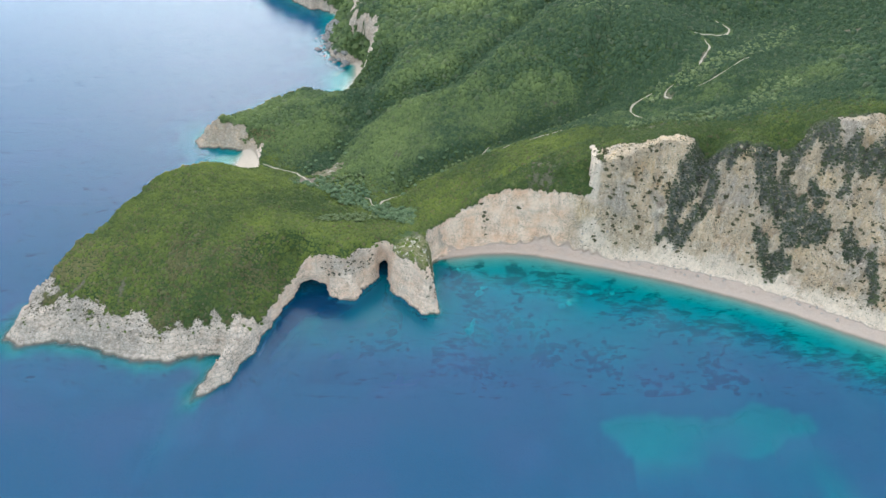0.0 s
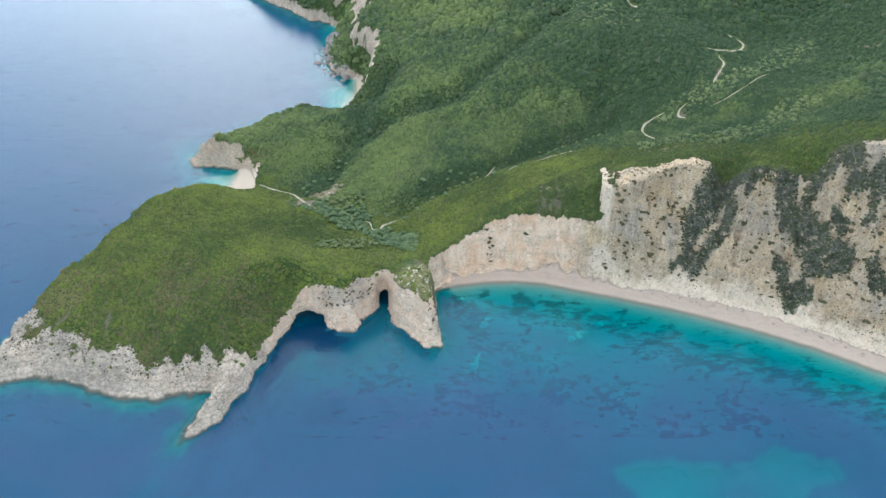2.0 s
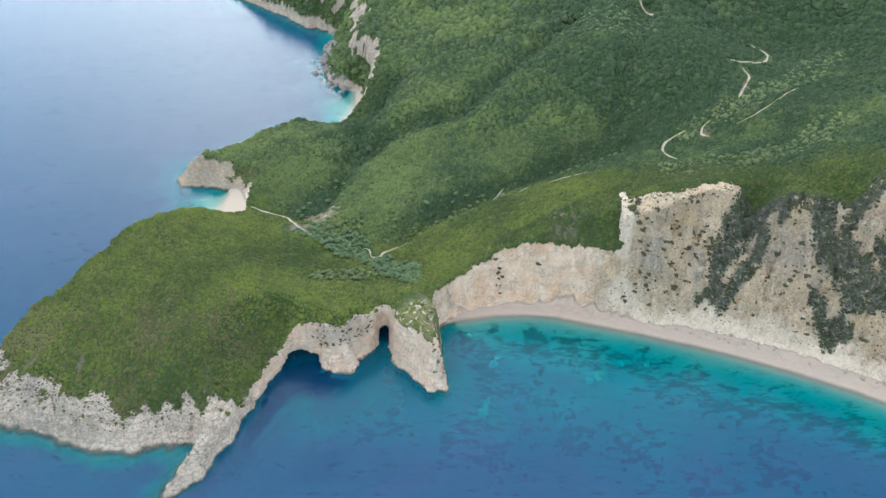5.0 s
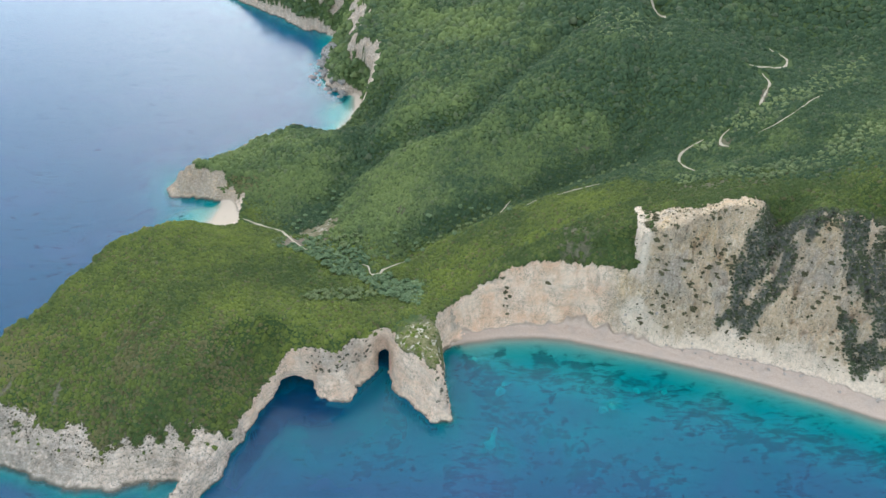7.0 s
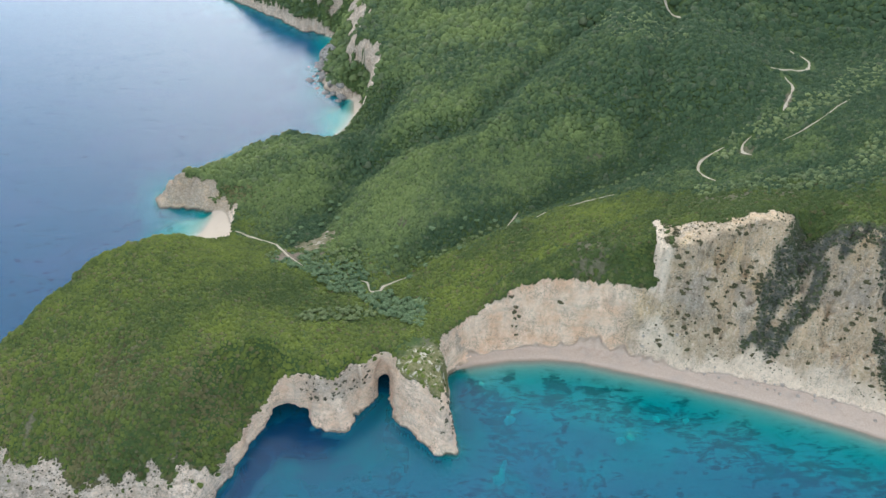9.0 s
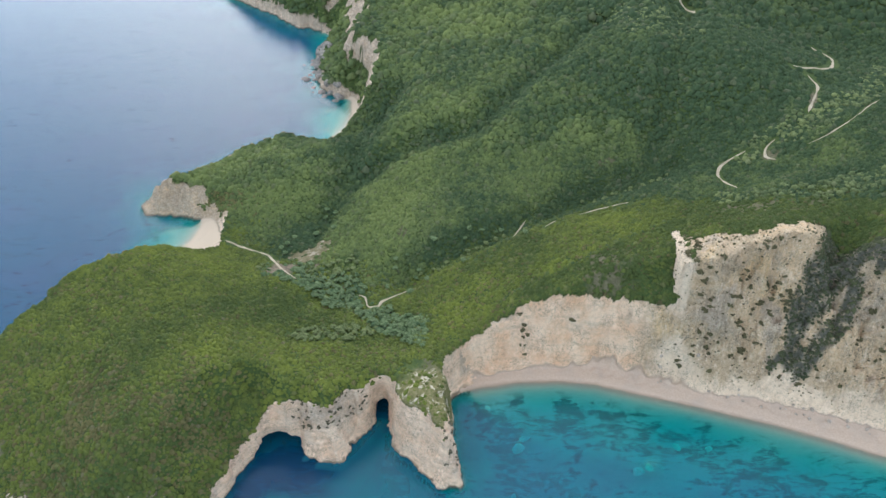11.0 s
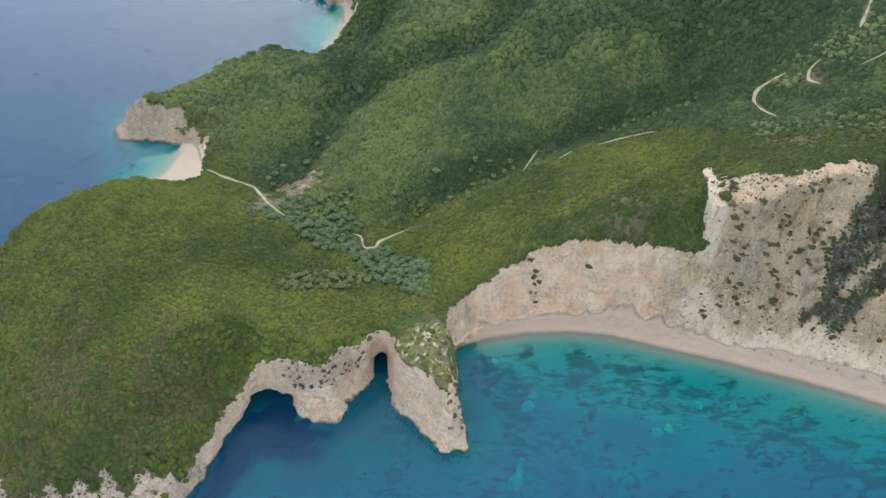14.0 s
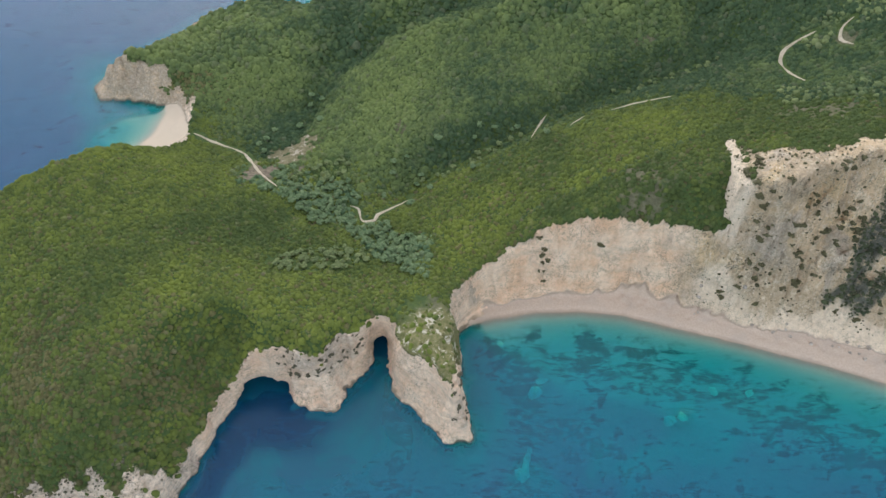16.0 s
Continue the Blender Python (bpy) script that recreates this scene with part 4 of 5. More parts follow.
# ---- dirt tracks ----
for name, line in LINES.items():
    half = 0.4 * TRACKS[name][1]
    way = np.gradient(line, axis=0)
    way /= np.hypot(way[:, :1], way[:, 1:]) + 1e-9
    side = np.stack([-way[:, 1], way[:, 0]], -1)
    across = np.linspace(-1, 1, 5)
    run = np.arange(len(line))
    wide = half * (1.05 + 0.4 * lattice(run / 3.0, 0 * line[:, 0] + 3.3, 7) + 0.25 * lattice(run / 1.3, 0 * line[:, 0] + 8.7, 9)) * np.clip((np.minimum(run, len(line) - 1 - run) + 1) / 4, 0.3, 1)
    pts = line[:, None, :] + side[:, None, :] * (across[None, :, None] * wide[:, None, None])
    lift = 0.30 - 0.25 * np.abs(across)
    z = land(pts[..., 0], pts[..., 1])[0].reshape(pts.shape[:2]) + lift
    n = np.arange(pts.shape[0] * 5).reshape(-1, 5)
    q = np.stack([n[:-1, :-1], n[:-1, 1:], n[1:, 1:], n[1:, :-1]], -1).reshape(-1, 4)
    me = mesh_from(name, np.concatenate([pts, z[..., None]], -1).reshape(-1, 3), q)
    me.materials.append(TRACK)
    tagged(new(name, me), "narrow pale dirt track through the scrub", "track", kind="structure")


# ---- plants ----
def lump(rng, rounds, squash=0.8, uneven=0.28, cut=-0.35):
    """Points and three-cornered faces of an uneven leafy lump of radius 1."""
    bm = bmesh.new()
    bmesh.ops.create_icosphere(bm, subdivisions=rounds, radius=1)
    v = np.array([p.co for p in bm.verts])
    f = np.array([[p.index for p in face.verts] for face in bm.faces])
    bm.free()
    v = v * (1 + uneven * rng.uniform(-1, 1, (len(v), 1))) + rng.normal(0, 0.06, v.shape)
    v[:, 2] *= squash
    f = f[v[f][:, :, 2].max(axis=1) > cut]
    used, flat = np.unique(f, return_inverse=True)
    return v[used], flat.reshape(-1, 3)


def tuft(rng):
    """Points and faces of a small bush of radius 1: a ragged dome of two rings."""
    a = np.arange(7) * 2 * math.pi / 7
    low, high = rng.uniform(0.8, 1.2, 7), rng.uniform(0.45, 0.75, 7)
    v = np.concatenate([np.stack([low * np.cos(a), low * np.sin(a), rng.uniform(-0.45, -0.2, 7)], -1), np.stack([high * np.cos(a + 0.4), high * np.sin(a + 0.4), rng.uniform(0.2, 0.6, 7)], -1), [(rng.uniform(-0.2, 0.2), rng.uniform(-0.2, 0.2), rng.uniform(0.5, 0.8))]])
    i = np.arange(7)
    j = (i + 1) % 7
    f = np.concatenate([np.stack([i, j, i + 7], -1), np.stack([j, j + 7, i + 7], -1), np.stack([i + 7, j + 7, 0 * i + 14], -1)])
    return v, f


def many(kinds, x, y, z, r, tone, rng):
    """One mesh's points, faces and tones: a lump of some kind at each place."""
    points, faces, tones, start = [], [], [], 0
    which = rng.integers(0, len(kinds), len(x))
    turn = rng.uniform(0, 2 * math.pi, len(x))
    high = rng.uniform(0.75, 1.2, len(x))
    for k, (v, f) in enumerate(kinds):
        s = which == k
        c, n = np.cos(turn[s])[:, None], np.sin(turn[s])[:, None]
        R = r[s][:, None]
        p = np.stack([x[s][:, None] + R * (v[:, 0] * c - v[:, 1] * n), y[s][:, None] + R * (v[:, 0] * n + v[:, 1] * c), z[s][:, None] + R * high[s][:, None] * (v[:, 2] + 0.25)], -1)
        points.append(p.reshape(-1, 3))
        faces.append((f[None] + start + (np.arange(s.sum()) * len(v))[:, None, None]).reshape(-1, 3))
        tones.append(np.repeat(tone[s], len(v)))
        start += s.sum() * len(v)
    return np.concatenate(points), np.concatenate(faces), np.concatenate(tones)


def spread(x0, x1, y0, y1, gap, rng):
    x, y = np.meshgrid(np.arange(x0, x1, gap), np.arange(y0, y1, gap * 0.87))
    x = x + (np.arange(len(x)) % 2)[:, None] * gap / 2
    x, y = x.ravel(), y.ravel()
    return x + rng.uniform(-0.42, 0.42, len(x)) * gap, y + rng.uniform(-0.42, 0.42, len(y)) * gap


# Olive groves: x, y, reach along, across, turn, space between trees
GROVES = [(-58, 360, 19, 7.5, 12, 2.7), (-67, 414, 14, 7, 25, 3.4), (-98, 412, 7, 6, 0, 4.6), (4, 416, 32, 4.5, 20, 5.0), (84, 452, 26, 4.5, 12, 5.0)]


def in_grove(x, y):
    best = np.zeros(len(x), bool)
    for cx, cy, a, b, turn, gap in GROVES:
        c, s = math.cos(radians(turn)), math.sin(radians(turn))
        u, v = ((x - cx) * c + (y - cy) * s) / a, ((y - cy) * c - (x - cx) * s) / b
        best |= np.hypot(u, v) + 0.3 * rough(x, y, 12, 75, 2) < 1
    return best


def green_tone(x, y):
    """0: dark holm oak and lentisk, 1: yellow-green spurge and broom; some shade and light painted in."""
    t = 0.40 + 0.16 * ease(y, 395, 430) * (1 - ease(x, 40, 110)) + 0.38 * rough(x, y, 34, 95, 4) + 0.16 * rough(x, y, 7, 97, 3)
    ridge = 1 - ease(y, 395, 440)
    # furrow term: gully shading put into the leaf tone, along with greyer shrubs
    # last term: the turned-away slope above the pale cliff, its shade painted in
    # x -104, y 304: tone raised to paint out the flank's own shading
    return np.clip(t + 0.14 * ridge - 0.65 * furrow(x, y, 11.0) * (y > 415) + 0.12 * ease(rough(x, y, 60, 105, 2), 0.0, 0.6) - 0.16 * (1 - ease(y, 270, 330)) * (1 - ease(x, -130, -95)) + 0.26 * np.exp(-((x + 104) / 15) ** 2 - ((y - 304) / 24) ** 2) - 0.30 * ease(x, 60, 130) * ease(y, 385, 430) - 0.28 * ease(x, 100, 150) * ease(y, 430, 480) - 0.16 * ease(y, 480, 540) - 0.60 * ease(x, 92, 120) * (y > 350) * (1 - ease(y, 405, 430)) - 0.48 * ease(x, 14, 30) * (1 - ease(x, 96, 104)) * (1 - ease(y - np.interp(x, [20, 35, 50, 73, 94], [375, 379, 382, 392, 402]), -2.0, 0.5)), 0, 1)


rng = np.random.default_rng(7)
COARSE = [lump(rng, 1, 0.65, 0.22, -0.25) for _ in range(5)]


def scrub(name, label, kinds, x, y, reach, mat, fit_for, tone_of, rng, sink=0.0):
    z, rk, sd, ins, lo, tp = land(x, y)
    ok = fit_for(x, y, z, rk, sd, ins)
    x, y, z = on_ground(x[ok], y[ok])
    r = reach * np.minimum(rng.lognormal(-0.05, 0.40, len(x)), 1.8) * np.where(rk[ok] > 0.7, 0.75, 1.0)
    p, f, t = many(kinds, x, y, z - sink * r, r, tone_of(x, y), rng)
    me = mesh_from(name, p, f, True, tone=t)
    me.materials.append(mat)
    return tagged(new(name, me), label, "scrub", kind="stuff")


def hill_fit(x, y, z, rk, sd, ins):
    bare = openness(x, y)
    return ((rk < rng.uniform(0.25, 0.8, len(x)) ** np.where(x < -112, 0.6, 1.0)) | ((rng.random(len(x)) < 0.02 + 0.12 * (rough(x, y, 7, 98, 2) > 0.35)) & (z > 5) & (x < 5) & (y < 345) & (y > 262) & (ins > 5))) & (sd < 0.2) & (z > 0.8) & (ins > 2) & ((x < -29) | (y > 338 + 5 * rough(x, y, 6, 68, 3)) | (rng.random(len(x)) < 0.26)) & ~on_track(x, y, 0.7) & ((y < 495) | ~on_track(x, y, 2.2)) & (bare < rng.uniform(0.2, 0.9, len(x))) & (~in_grove(x, y) | (rng.random(len(x)) < 0.35))


def behind(x, y):
    """0 on the seaward slopes, 1 on the shadier hills behind the ridge."""
    ridge = np.interp(x, [-200, -120, -52, -24, 23, 58, 81, 131, 250], [452, 440, 397, 400, 417, 432, 428, 408, 374])
    return ease(y - ridge + 9 * rough(x, y, 16, 101, 3), -6, 22)


TUFTS = [tuft(rng) for _ in range(12)]
x, y = spread(-240, 250, 238, 480, 1.12, rng)
shady = rng.random(len(x)) < behind(x, y)
heath = (~shady) & (rng.random(len(x)) < (0.28 + 0.6 * ease(rough(x, y, 18, 106, 4), -0.1, 0.5)) * np.maximum((1 - ease(x, -110, -70)) * (1 - ease(y, 300, 345)), 0.14 * (1 - ease(y, 380, 430))))
heath |= (rng.random(len(x)) < 0.75 * np.exp(-((x + 140) / 16) ** 2 - ((y - 481) / 15) ** 2))
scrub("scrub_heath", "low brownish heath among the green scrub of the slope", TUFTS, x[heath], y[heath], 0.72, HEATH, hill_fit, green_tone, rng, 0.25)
shady |= heath
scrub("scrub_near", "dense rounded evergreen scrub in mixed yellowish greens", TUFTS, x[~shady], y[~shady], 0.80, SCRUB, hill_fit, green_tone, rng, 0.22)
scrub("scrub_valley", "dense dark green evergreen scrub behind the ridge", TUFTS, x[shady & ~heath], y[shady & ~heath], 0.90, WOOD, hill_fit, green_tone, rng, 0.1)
x, y = spread(-200, 340, 480, 580, 1.85, rng)
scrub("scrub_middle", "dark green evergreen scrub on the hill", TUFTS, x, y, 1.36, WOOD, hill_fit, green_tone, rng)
x, y = spread(250, 320, 250, 480, 2.6, rng)
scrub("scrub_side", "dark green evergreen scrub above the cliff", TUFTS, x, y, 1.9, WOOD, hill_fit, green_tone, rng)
x, y = spread(-260, 460, 580, 860, 3.4, rng)
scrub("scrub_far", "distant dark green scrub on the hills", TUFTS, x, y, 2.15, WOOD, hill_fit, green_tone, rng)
x, y = spread(95, 260, 296, 400, 0.85, rng)
scrub("scrub_cliff", "dark scrub clinging to the gullies of the cliff", TUFTS, x, y, 0.8, CLIFF_SCRUB,
      lambda x, y, z, rk, sd, ins: (rk > 0.3) & (z > 5) & (cliff_green(x, y) > rng.uniform(0.05, 0.4, len(x))), lambda x, y: np.clip(0.4 + 0.4 * rough(x, y, 8, 99, 2), 0, 1), rng, 0.2)

x, y = spread(86, 250, 290, 396, 1.5, rng)
scrub("scrub_specks", "small dry tufts dotted over the bare cliff", [lump(rng, 1, 0.7, 0.3, -0.1) for _ in range(4)], x, y, 0.48, BROOM,
      lambda x, y, z, rk, sd, ins: (rk > 0.5) & (z > 5.5) & (rng.random(len(x)) < 0.46 + 0.40 * rough(x, y, 9, 88, 3)), lambda x, y: np.clip(0.5 + 0.4 * rough(x, y, 8, 99, 2), 0, 1), rng, 0.1)

x, y = spread(-240, -92, 232, 310, 1.15, rng)
scrub("scrub_skirt", "low dry tufts thinning out over the pale rock", [lump(rng, 1, 0.7, 0.3, -0.1) for _ in range(4)], x, y, 0.42, DRY,
      lambda x, y, z, rk, sd, ins: (rk > 0.35) & (z > 3) & (rng.random(len(x)) < 0.05 + 0.75 * ease(ins + 4 * rough(x, y, 9, 107, 3), 7, 17)), lambda x, y: np.clip(0.5 + 0.4 * rough(x, y, 8, 99, 2), 0, 1), rng, 0.1)

# thicker growth in the hollow behind the headland, and dark tufts added for the shadow line across the slope above the
# pale cliff
x, y = spread(-100, -18, 345, 425, 1.3, rng)
belt = np.interp(x, [-92, -80, -65, -52, -44, -33, -24], [412, 405, 398, 394, 381, 368, 362])
thick = (np.abs(y - belt) < 11 + 4 * rough(x, y, 14, 78, 2)) & (rng.random(len(x)) < 0.8)
scrub("scrub_hollow", "tall blue-green bushes filling the hollow", TUFTS, x[thick], y[thick], 0.95, OAK, hill_fit, lambda x, y: np.clip(0.35 + 0.5 * rough(x, y, 6, 108, 3), 0, 1), rng, -0.1)
row = winding([(14, 372), (20, 375), (35, 379), (50, 382), (73, 392), (94, 402)], 0.8)
x, y = (row[:, n] + rng.normal(0, 0.6, len(row)) for n in (0, 1))
scrub("shade_row", "dark tufts added for the shadow line across the green slope", TUFTS, x, y, 0.65, WOOD, hill_fit, lambda x, y: 0.25 + 0 * x, rng, 0.1)

# olive terraces on the hill: from x, y to x, y, half the width
TERRACES = [(140, 453, 170, 460, 6), (170, 460, 210, 485, 8), (210, 485, 262, 540, 10), (125, 416, 153, 408, 6), (153, 408, 192, 412, 8), (192, 412, 222, 434, 9), (95, 596, 130, 582, 17), (100, 570, 132, 548, 7)]
x, y = spread(80, 280, 395, 620, 1.9, rng)
near = np.zeros(len(x), bool)
for ax, ay, bx, by, half in TERRACES:
    t = np.clip(((x - ax) * (bx - ax) + (y - ay) * (by - ay)) / ((bx - ax) ** 2 + (by - ay) ** 2), 0, 1)
    near |= np.hypot(x - ax - t * (bx - ax), y - ay - t * (by - ay)) < half * (1 + 0.4 * rough(x, y, 12, 103, 2))
x, y = x[near], y[near]
scrub("olive_terraces", "rounded grey-green olive trees on the terraced hillside", [lump(rng, 1, 0.95, 0.25, -0.3) for _ in range(5)], x, y, 0.98, OLIVE,
      lambda x, y, z, rk, sd, ins: (rk < 0.3) & ~on_track(x, y, 1.2) & (rng.random(len(x)) < 0.8), lambda x, y: np.clip(0.5 + 0.4 * rough(x, y, 10, 104, 2), 0, 1), rng)


# ---- single plants and stones ----
def part(name, verts, faces, mat, parent, smooth=False, label="", **values):
    me = mesh_from(name, verts, faces, smooth, **values)
    me.materials.append(mat)
    ob = new(name, me)
    ob.parent = parent
    return tagged(ob, label)


def tube(points, radii, sides=7):
    """A tapering, bent stem."""
    p = np.array(points, float)
    a = np.linspace(0, 2 * math.pi, sides, endpoint=False)
    rings = [np.stack([q[0] + r * np.cos(a), q[1] + r * np.sin(a), np.full(sides, q[2])], -1) for q, r in zip(p, radii)]
    n = np.arange(len(p) * sides).reshape(-1, sides)
    f = np.stack([n[:-1], np.roll(n, -1, 1)[:-1], np.roll(n, -1, 1)[1:], n[1:]], -1).reshape(-1, 4)
    return np.concatenate(rings), f


def tree(kind, size, mat, rng, label, group):
    """A short forked trunk under an open crown of leafy clumps."""
    base = new(kind)
    bend = rng.uniform(-0.25, 0.25, 2) * size
    stem = [(0, 0, -0.3), (bend[0] * 0.3, bend[1] * 0.3, 0.35 * size), (bend[0], bend[1], 0.9 * size)]
    part("trunk", *tube(stem, (0.11 * size, 0.08 * size, 0.04 * size)), BARK, base)
    for k in range(3):
        a = k * 2.1 + rng.uniform(0, 1)
        tip = (bend[0] * 0.3 + 0.55 * size * math.cos(a), bend[1] * 0.3 + 0.55 * size * math.sin(a), 0.95 * size)
        part("limb", *tube([stem[1], tip], (0.06 * size, 0.025 * size), 5), BARK, base)
    count = 38
    a, d = rng.uniform(0, 2 * math.pi, count), np.sqrt(rng.uniform(0, 1, count)) * 0.72 * size
    x, y = bend[0] * 0.5 + d * np.cos(a), bend[1] * 0.5 + d * np.sin(a)
    z = 0.75 * size + rng.uniform(0.0, 0.55, count) * size * (1 - (d / size) ** 2)
    p, f, t = many(COARSE, x, y, z, rng.uniform(0.18, 0.32, count) * size, rng.uniform(0.25, 0.75, count), rng)
    part("crown", p, f, mat, base, tone=t)
    return tagged(base, label, "tree", group)


def bush(size, rng, mat):
    """A low thick bush: a crooked stem and its leafy mass."""
    base = new("shrub")
    part("stem", *tube([(0, 0, -0.4), (0.1 * size, 0, 0.3 * size)], (0.09 * size, 0.05 * size), 5), BARK, base)
    count = 11
    a, d = rng.uniform(0, 2 * math.pi, count), np.sqrt(rng.uniform(0, 1, count)) * 0.65 * size
    p, f, t = many(COARSE, d * np.cos(a), d * np.sin(a), rng.uniform(0.0, 0.5, count) * size, rng.uniform(0.3, 0.5, count) * size, rng.uniform(0.2, 0.6, count), rng)
    part("foliage", p, f, mat, base, tone=t)
    return tagged(base, "dark round shrub growing from the bare cliff face", "shrub", "shrubs on the cliff")


def boulder(name, size, mat, rng, label, group, uneven=0.05):
    v, f = lump(rng, 3, 0.75, uneven, -9)
    flat = rng.normal(0, 1, (7, 3))
    flat /= np.linalg.norm(flat, axis=1)[:, None]
    for n in flat:
        over = v @ n - rng.uniform(0.62, 0.9)
        v = v - np.clip(over, 0, None)[:, None] * n
    v = v * size * rng.uniform(0.75, 1.25, 3)
    me = mesh_from(name, v, f, False)
    me.materials.append(mat)
    return tagged(new(name, me), label, "boulder", group)


def plant_all(models, x, y, rng, low=0.8, high=1.25, tall=1.0):
    """Copies of the models at the places; the models themselves take the first ones."""
    gx_, gy_, gz_ = on_ground(np.asarray(x, float), np.asarray(y, float))
    for n, (a, b, c) in enumerate(zip(gx_, gy_, gz_)):
        m = pose(a, b, c, 0, 0, rng.uniform(0, 360)) @ Matrix.Diagonal((*rng.uniform(low, high, 2), tall * rng.uniform(low, high), 1))
        if n < len(models):
            models[n].matrix_basis = m
        else:
            copy = copy_thing(models[n % len(models)], m)
            copy.matrix_basis = m


rng = np.random.default_rng(23)
# olive groves, planted in loose rows
places = []
for cx, cy, a, b, turn, gap in GROVES:
    c, s = math.cos(radians(turn)), math.sin(radians(turn))
    u, v = np.meshgrid(np.arange(-a, a, gap), np.arange(-b, b, gap))
    u, v = u.ravel() + rng.uniform(-2, 2, u.size), v.ravel() + rng.uniform(-2, 2, u.size)
    keep = np.hypot(u / a, v / b) < 1
    x, y = cx + u[keep] * c - v[keep] * s, cy + u[keep] * s + v[keep] * c
    ok = ~on_track(x, y, 1.6) & (openness(x, y) < 0.5) & (land(x, y)[1] < 0.3)
    places += list(zip(x[ok], y[ok]))
places = np.array(places)[rng.permutation(len(places))][:300]
OLIVES = [tree("olive_tree", rng.uniform(2.1, 2.7), OLIVE, rng, "grey-green olive tree with an open rounded crown", "olive trees of the groves") for _ in range(6)]
plant_all(OLIVES, places[:, 0], places[:, 1], rng, 0.42, 0.8)

# larger evergreen oaks in the hollow behind the headland and along the tracks
x, y = spread(-120, 40, 340, 470, 3.4, rng)
z, rk, sd, ins, lo, tp = land(x, y)
belt = np.interp(x, [-92, -80, -65, -52, -44, -33, -24], [412, 405, 398, 394, 381, 368, 362])
thick = (np.abs(y - belt) < 12 + 4 * rough(x, y, 14, 78, 2)) & (x > -92) & (x < -22)
ok = (rk < 0.2) & (sd < 0.1) & (z > 2.5) & ~on_track(x, y, 2) & ~in_grove(x, y) & (thick | ((rng.random(len(x)) < 0.10) & (furrow(x, y, 14) > 0.4))) & (openness(x, y) < 0.3)
ok = np.flatnonzero(ok)[rng.permutation(ok.sum())]
OAKS = [tree("oak_tree", rng.uniform(2.0, 2.7), OAK, rng, "dark evergreen oak rising above the scrub", "evergreen oaks in the valley") for _ in range(4)]
plant_all(OAKS, x[ok][:298], y[ok][:298], rng, 0.5, 1.0)

# shrubs that dot the bare cliffs
x, y = spread(92, 250, 296, 396, 2.7, rng)
z, rk, sd, ins, lo, tp = land(x, y)
ok = (rk > 0.8) & (z > 9) & (tp - lo > 1.5) & (cliff_green(x, y) < 0.3) & (rng.random(len(x)) < 0.24 + 0.25 * rough(x, y, 18, 87, 2))
tufts = np.repeat([(94, 368), (95, 363), (97, 373), (99, 360), (103, 354), (102, 361), (123, 358), (126, 355), (120, 366), (115, 362), (111, 356), (118, 350), (129, 362), (134, 358), (168, 352), (175, 349), (163, 346), (172, 342)], 3, axis=0) + rng.normal(0, 0.9, (54, 2))
x, y = np.append(np.append(x[ok], tufts[:, 0]), [26, 27, 24, 47, 17, 25, 26.5, 28, 25.5, 27]), np.append(np.append(y[ok], tufts[:, 1]), [362.5, 361, 366, 363.5, 366, 361.5, 364, 362.5, 363.5, 359.5])
SHRUBS = [bush(rng.uniform(1.3, 2.2), rng, BROOM) for _ in range(6)]
plant_all(SHRUBS, x[-290:], y[-290:], rng, 0.4, 1.25, 1.15)
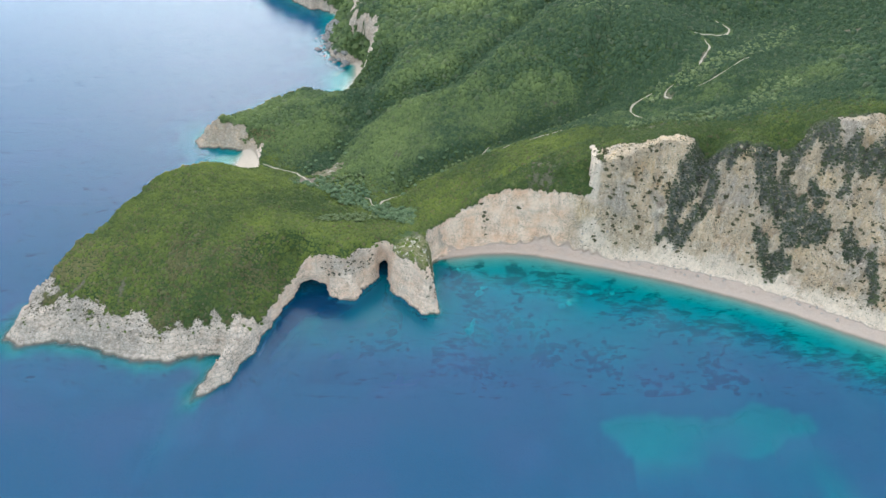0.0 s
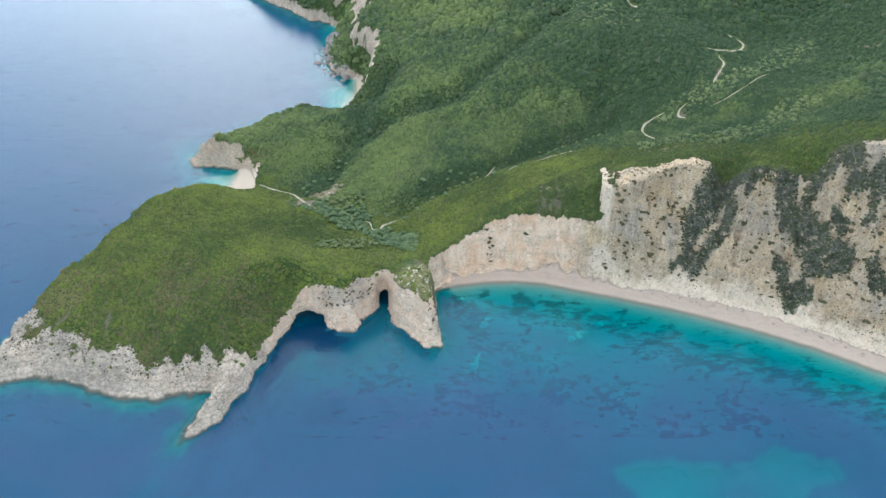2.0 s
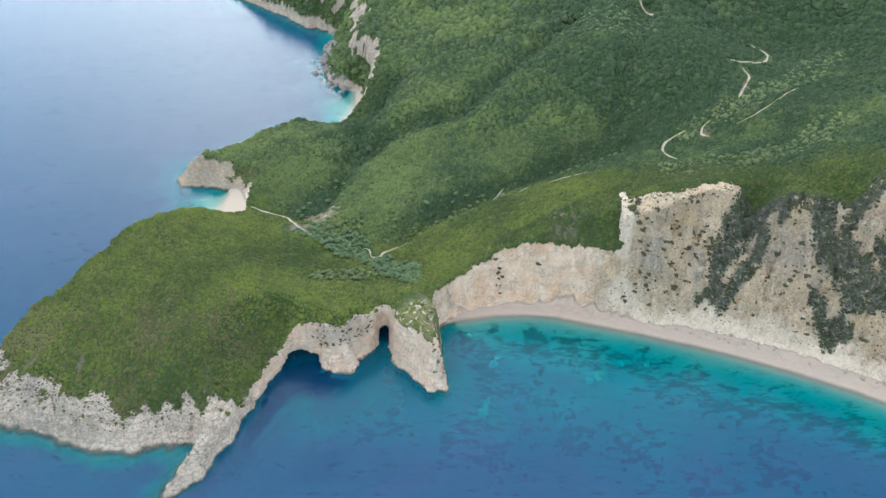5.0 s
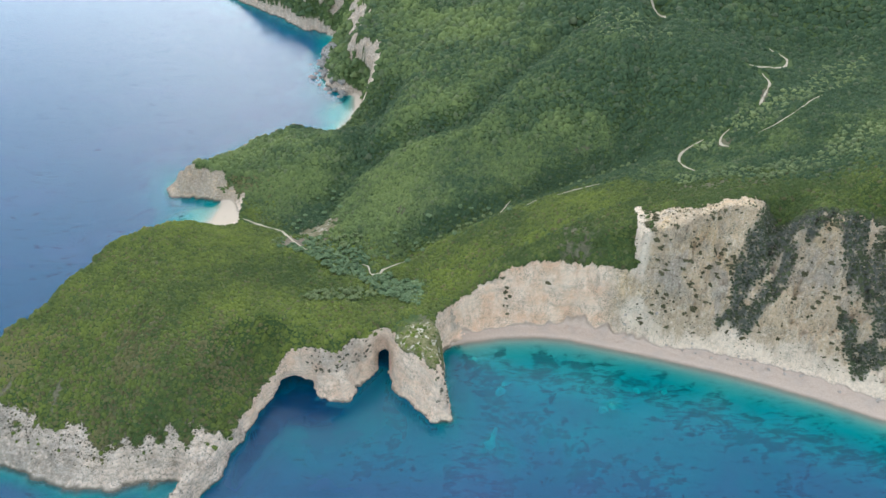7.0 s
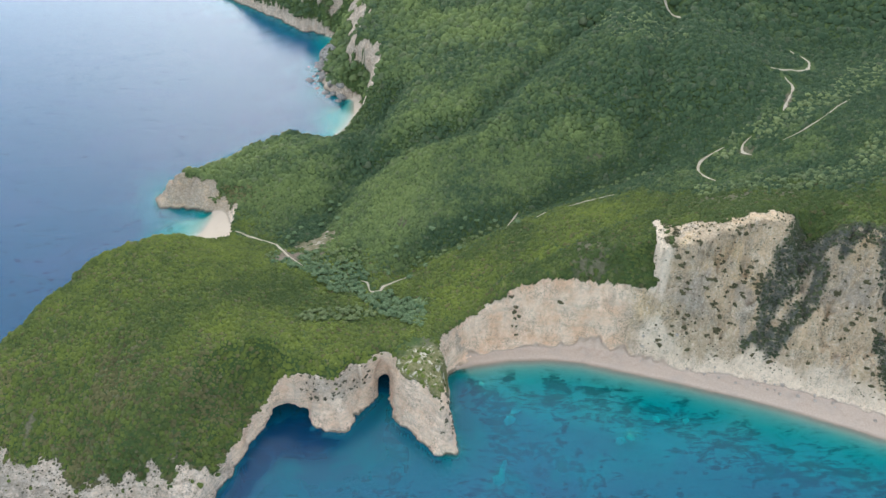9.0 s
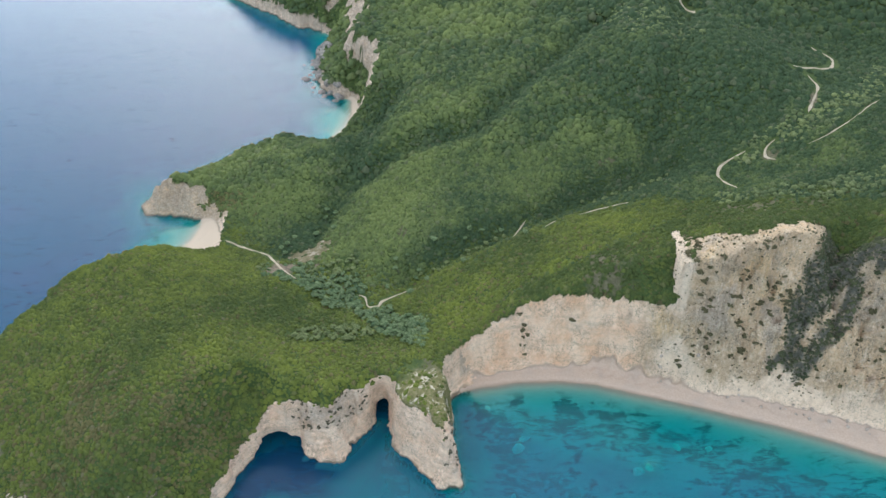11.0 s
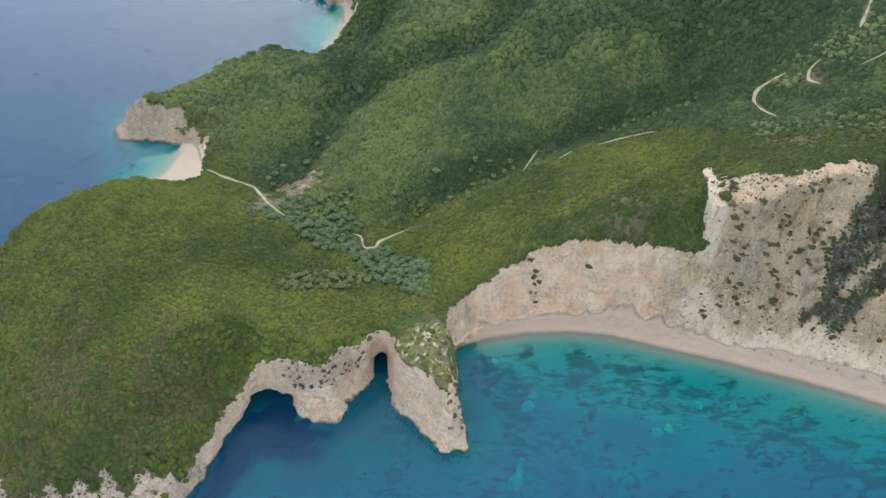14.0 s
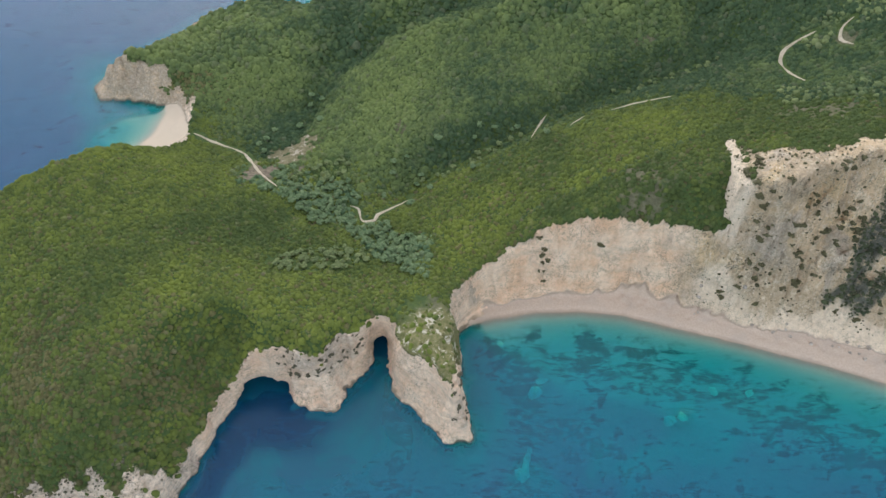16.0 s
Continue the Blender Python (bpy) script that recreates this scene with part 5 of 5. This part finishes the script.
# and the headland's nose and arch
x, y = rng.uniform(-70, -40, 330), rng.uniform(309, 326, 330)
z, rk, sd, ins, lo, tp = land(x, y)
ok = (rk > 0.6) & (z > 12)
x2, y2 = rng.uniform(-10, 1, 170), rng.uniform(299, 326, 170)
z2, rk2, sd2, ins2, lo2, tp2 = land(x2, y2)
ok2 = (rk2 > 0.5) & (z2 > 8) & (x2 > -7.5 - 2 * (y2 < 306))
LOW = [bush(rng.uniform(0.7, 1.1), rng, DRY) for _ in range(3)]
for b in LOW:
    tagged(b, "low dry shrub on the headland's pale rock", "shrub", "shrubs on the headland")
plant_all(LOW, np.append(x[ok], x2[ok2]), np.append(y[ok], y2[ok2]), rng, 0.5, 1.3)

# fallen rocks along the far shore
for n in range(72):
    t = rng.random()
    x = np.interp(t, [0, 0.3, 0.6, 1], [-92, -108, -116, -114]) + rng.normal(0, 4.5)
    y = np.interp(t, [0, 0.3, 0.6, 1], [619, 630, 668, 705]) + rng.normal(0, 3.5)
    ob = boulder("boulder", rng.uniform(1.4, 4.4), FAR_STONE, rng, "grey angular boulder fallen at the sea's edge", "fallen rocks of the far shore")
    height = max(float(land(np.array([x]), np.array([y]))[0][0]), -2.5)
    ob.matrix_basis = pose(x, y, height + 0.5, *rng.uniform(-25, 25, 2), rng.uniform(0, 360))
# stones under the clear water of the bay
SUNKEN = [(15.5, 285, 2.3), (17, 288, 1.7), (17.8, 291, 1.4), (18.5, 293.5, 1.0), (22, 316, 1.8), (25, 321, 1.5), (70, 306, 2.4), (74, 307, 1.6), (88, 318, 1.5), (101, 317, 1.6), (10, 336, 1.2)]
for x, y, size in SUNKEN:
    ob = boulder("sunken_boulder", size, SUNK, rng, "pale boulder lying under the clear water", "stones on the sea floor", 0.24)
    floor_z = float(land(np.array([x]), np.array([y]))[0][0])
    ob.scale = (1, 1, 1)
    ob.matrix_basis = pose(x, y, max(floor_z, -2.2 - 0.25 * size), 0, 0, rng.uniform(0, 360)) @ Matrix.Diagonal((1, 1.3, 0.6, 1))
# blocks along the foot of the cliffs
for n in range(40):
    x = rng.uniform(84, 236)
    y = float(np.interp(x, [59, 76, 93, 110, 126, 141, 172, 200, 226, 243], [349, 344.5, 340, 335, 330, 325, 312, 299, 284, 275])) + rng.uniform(7, 13)
    a, b, c = (float(v[0]) for v in on_ground(np.array([x]), np.array([y])))
    ob = boulder("cliff_block", rng.uniform(0.4, 1.1), STONE, rng, "pale limestone block fallen below the cliff", "blocks at the cliff foot")
    ob.matrix_basis = pose(a, b, c + 0.1, *rng.uniform(-20, 20, 2), rng.uniform(0, 360))
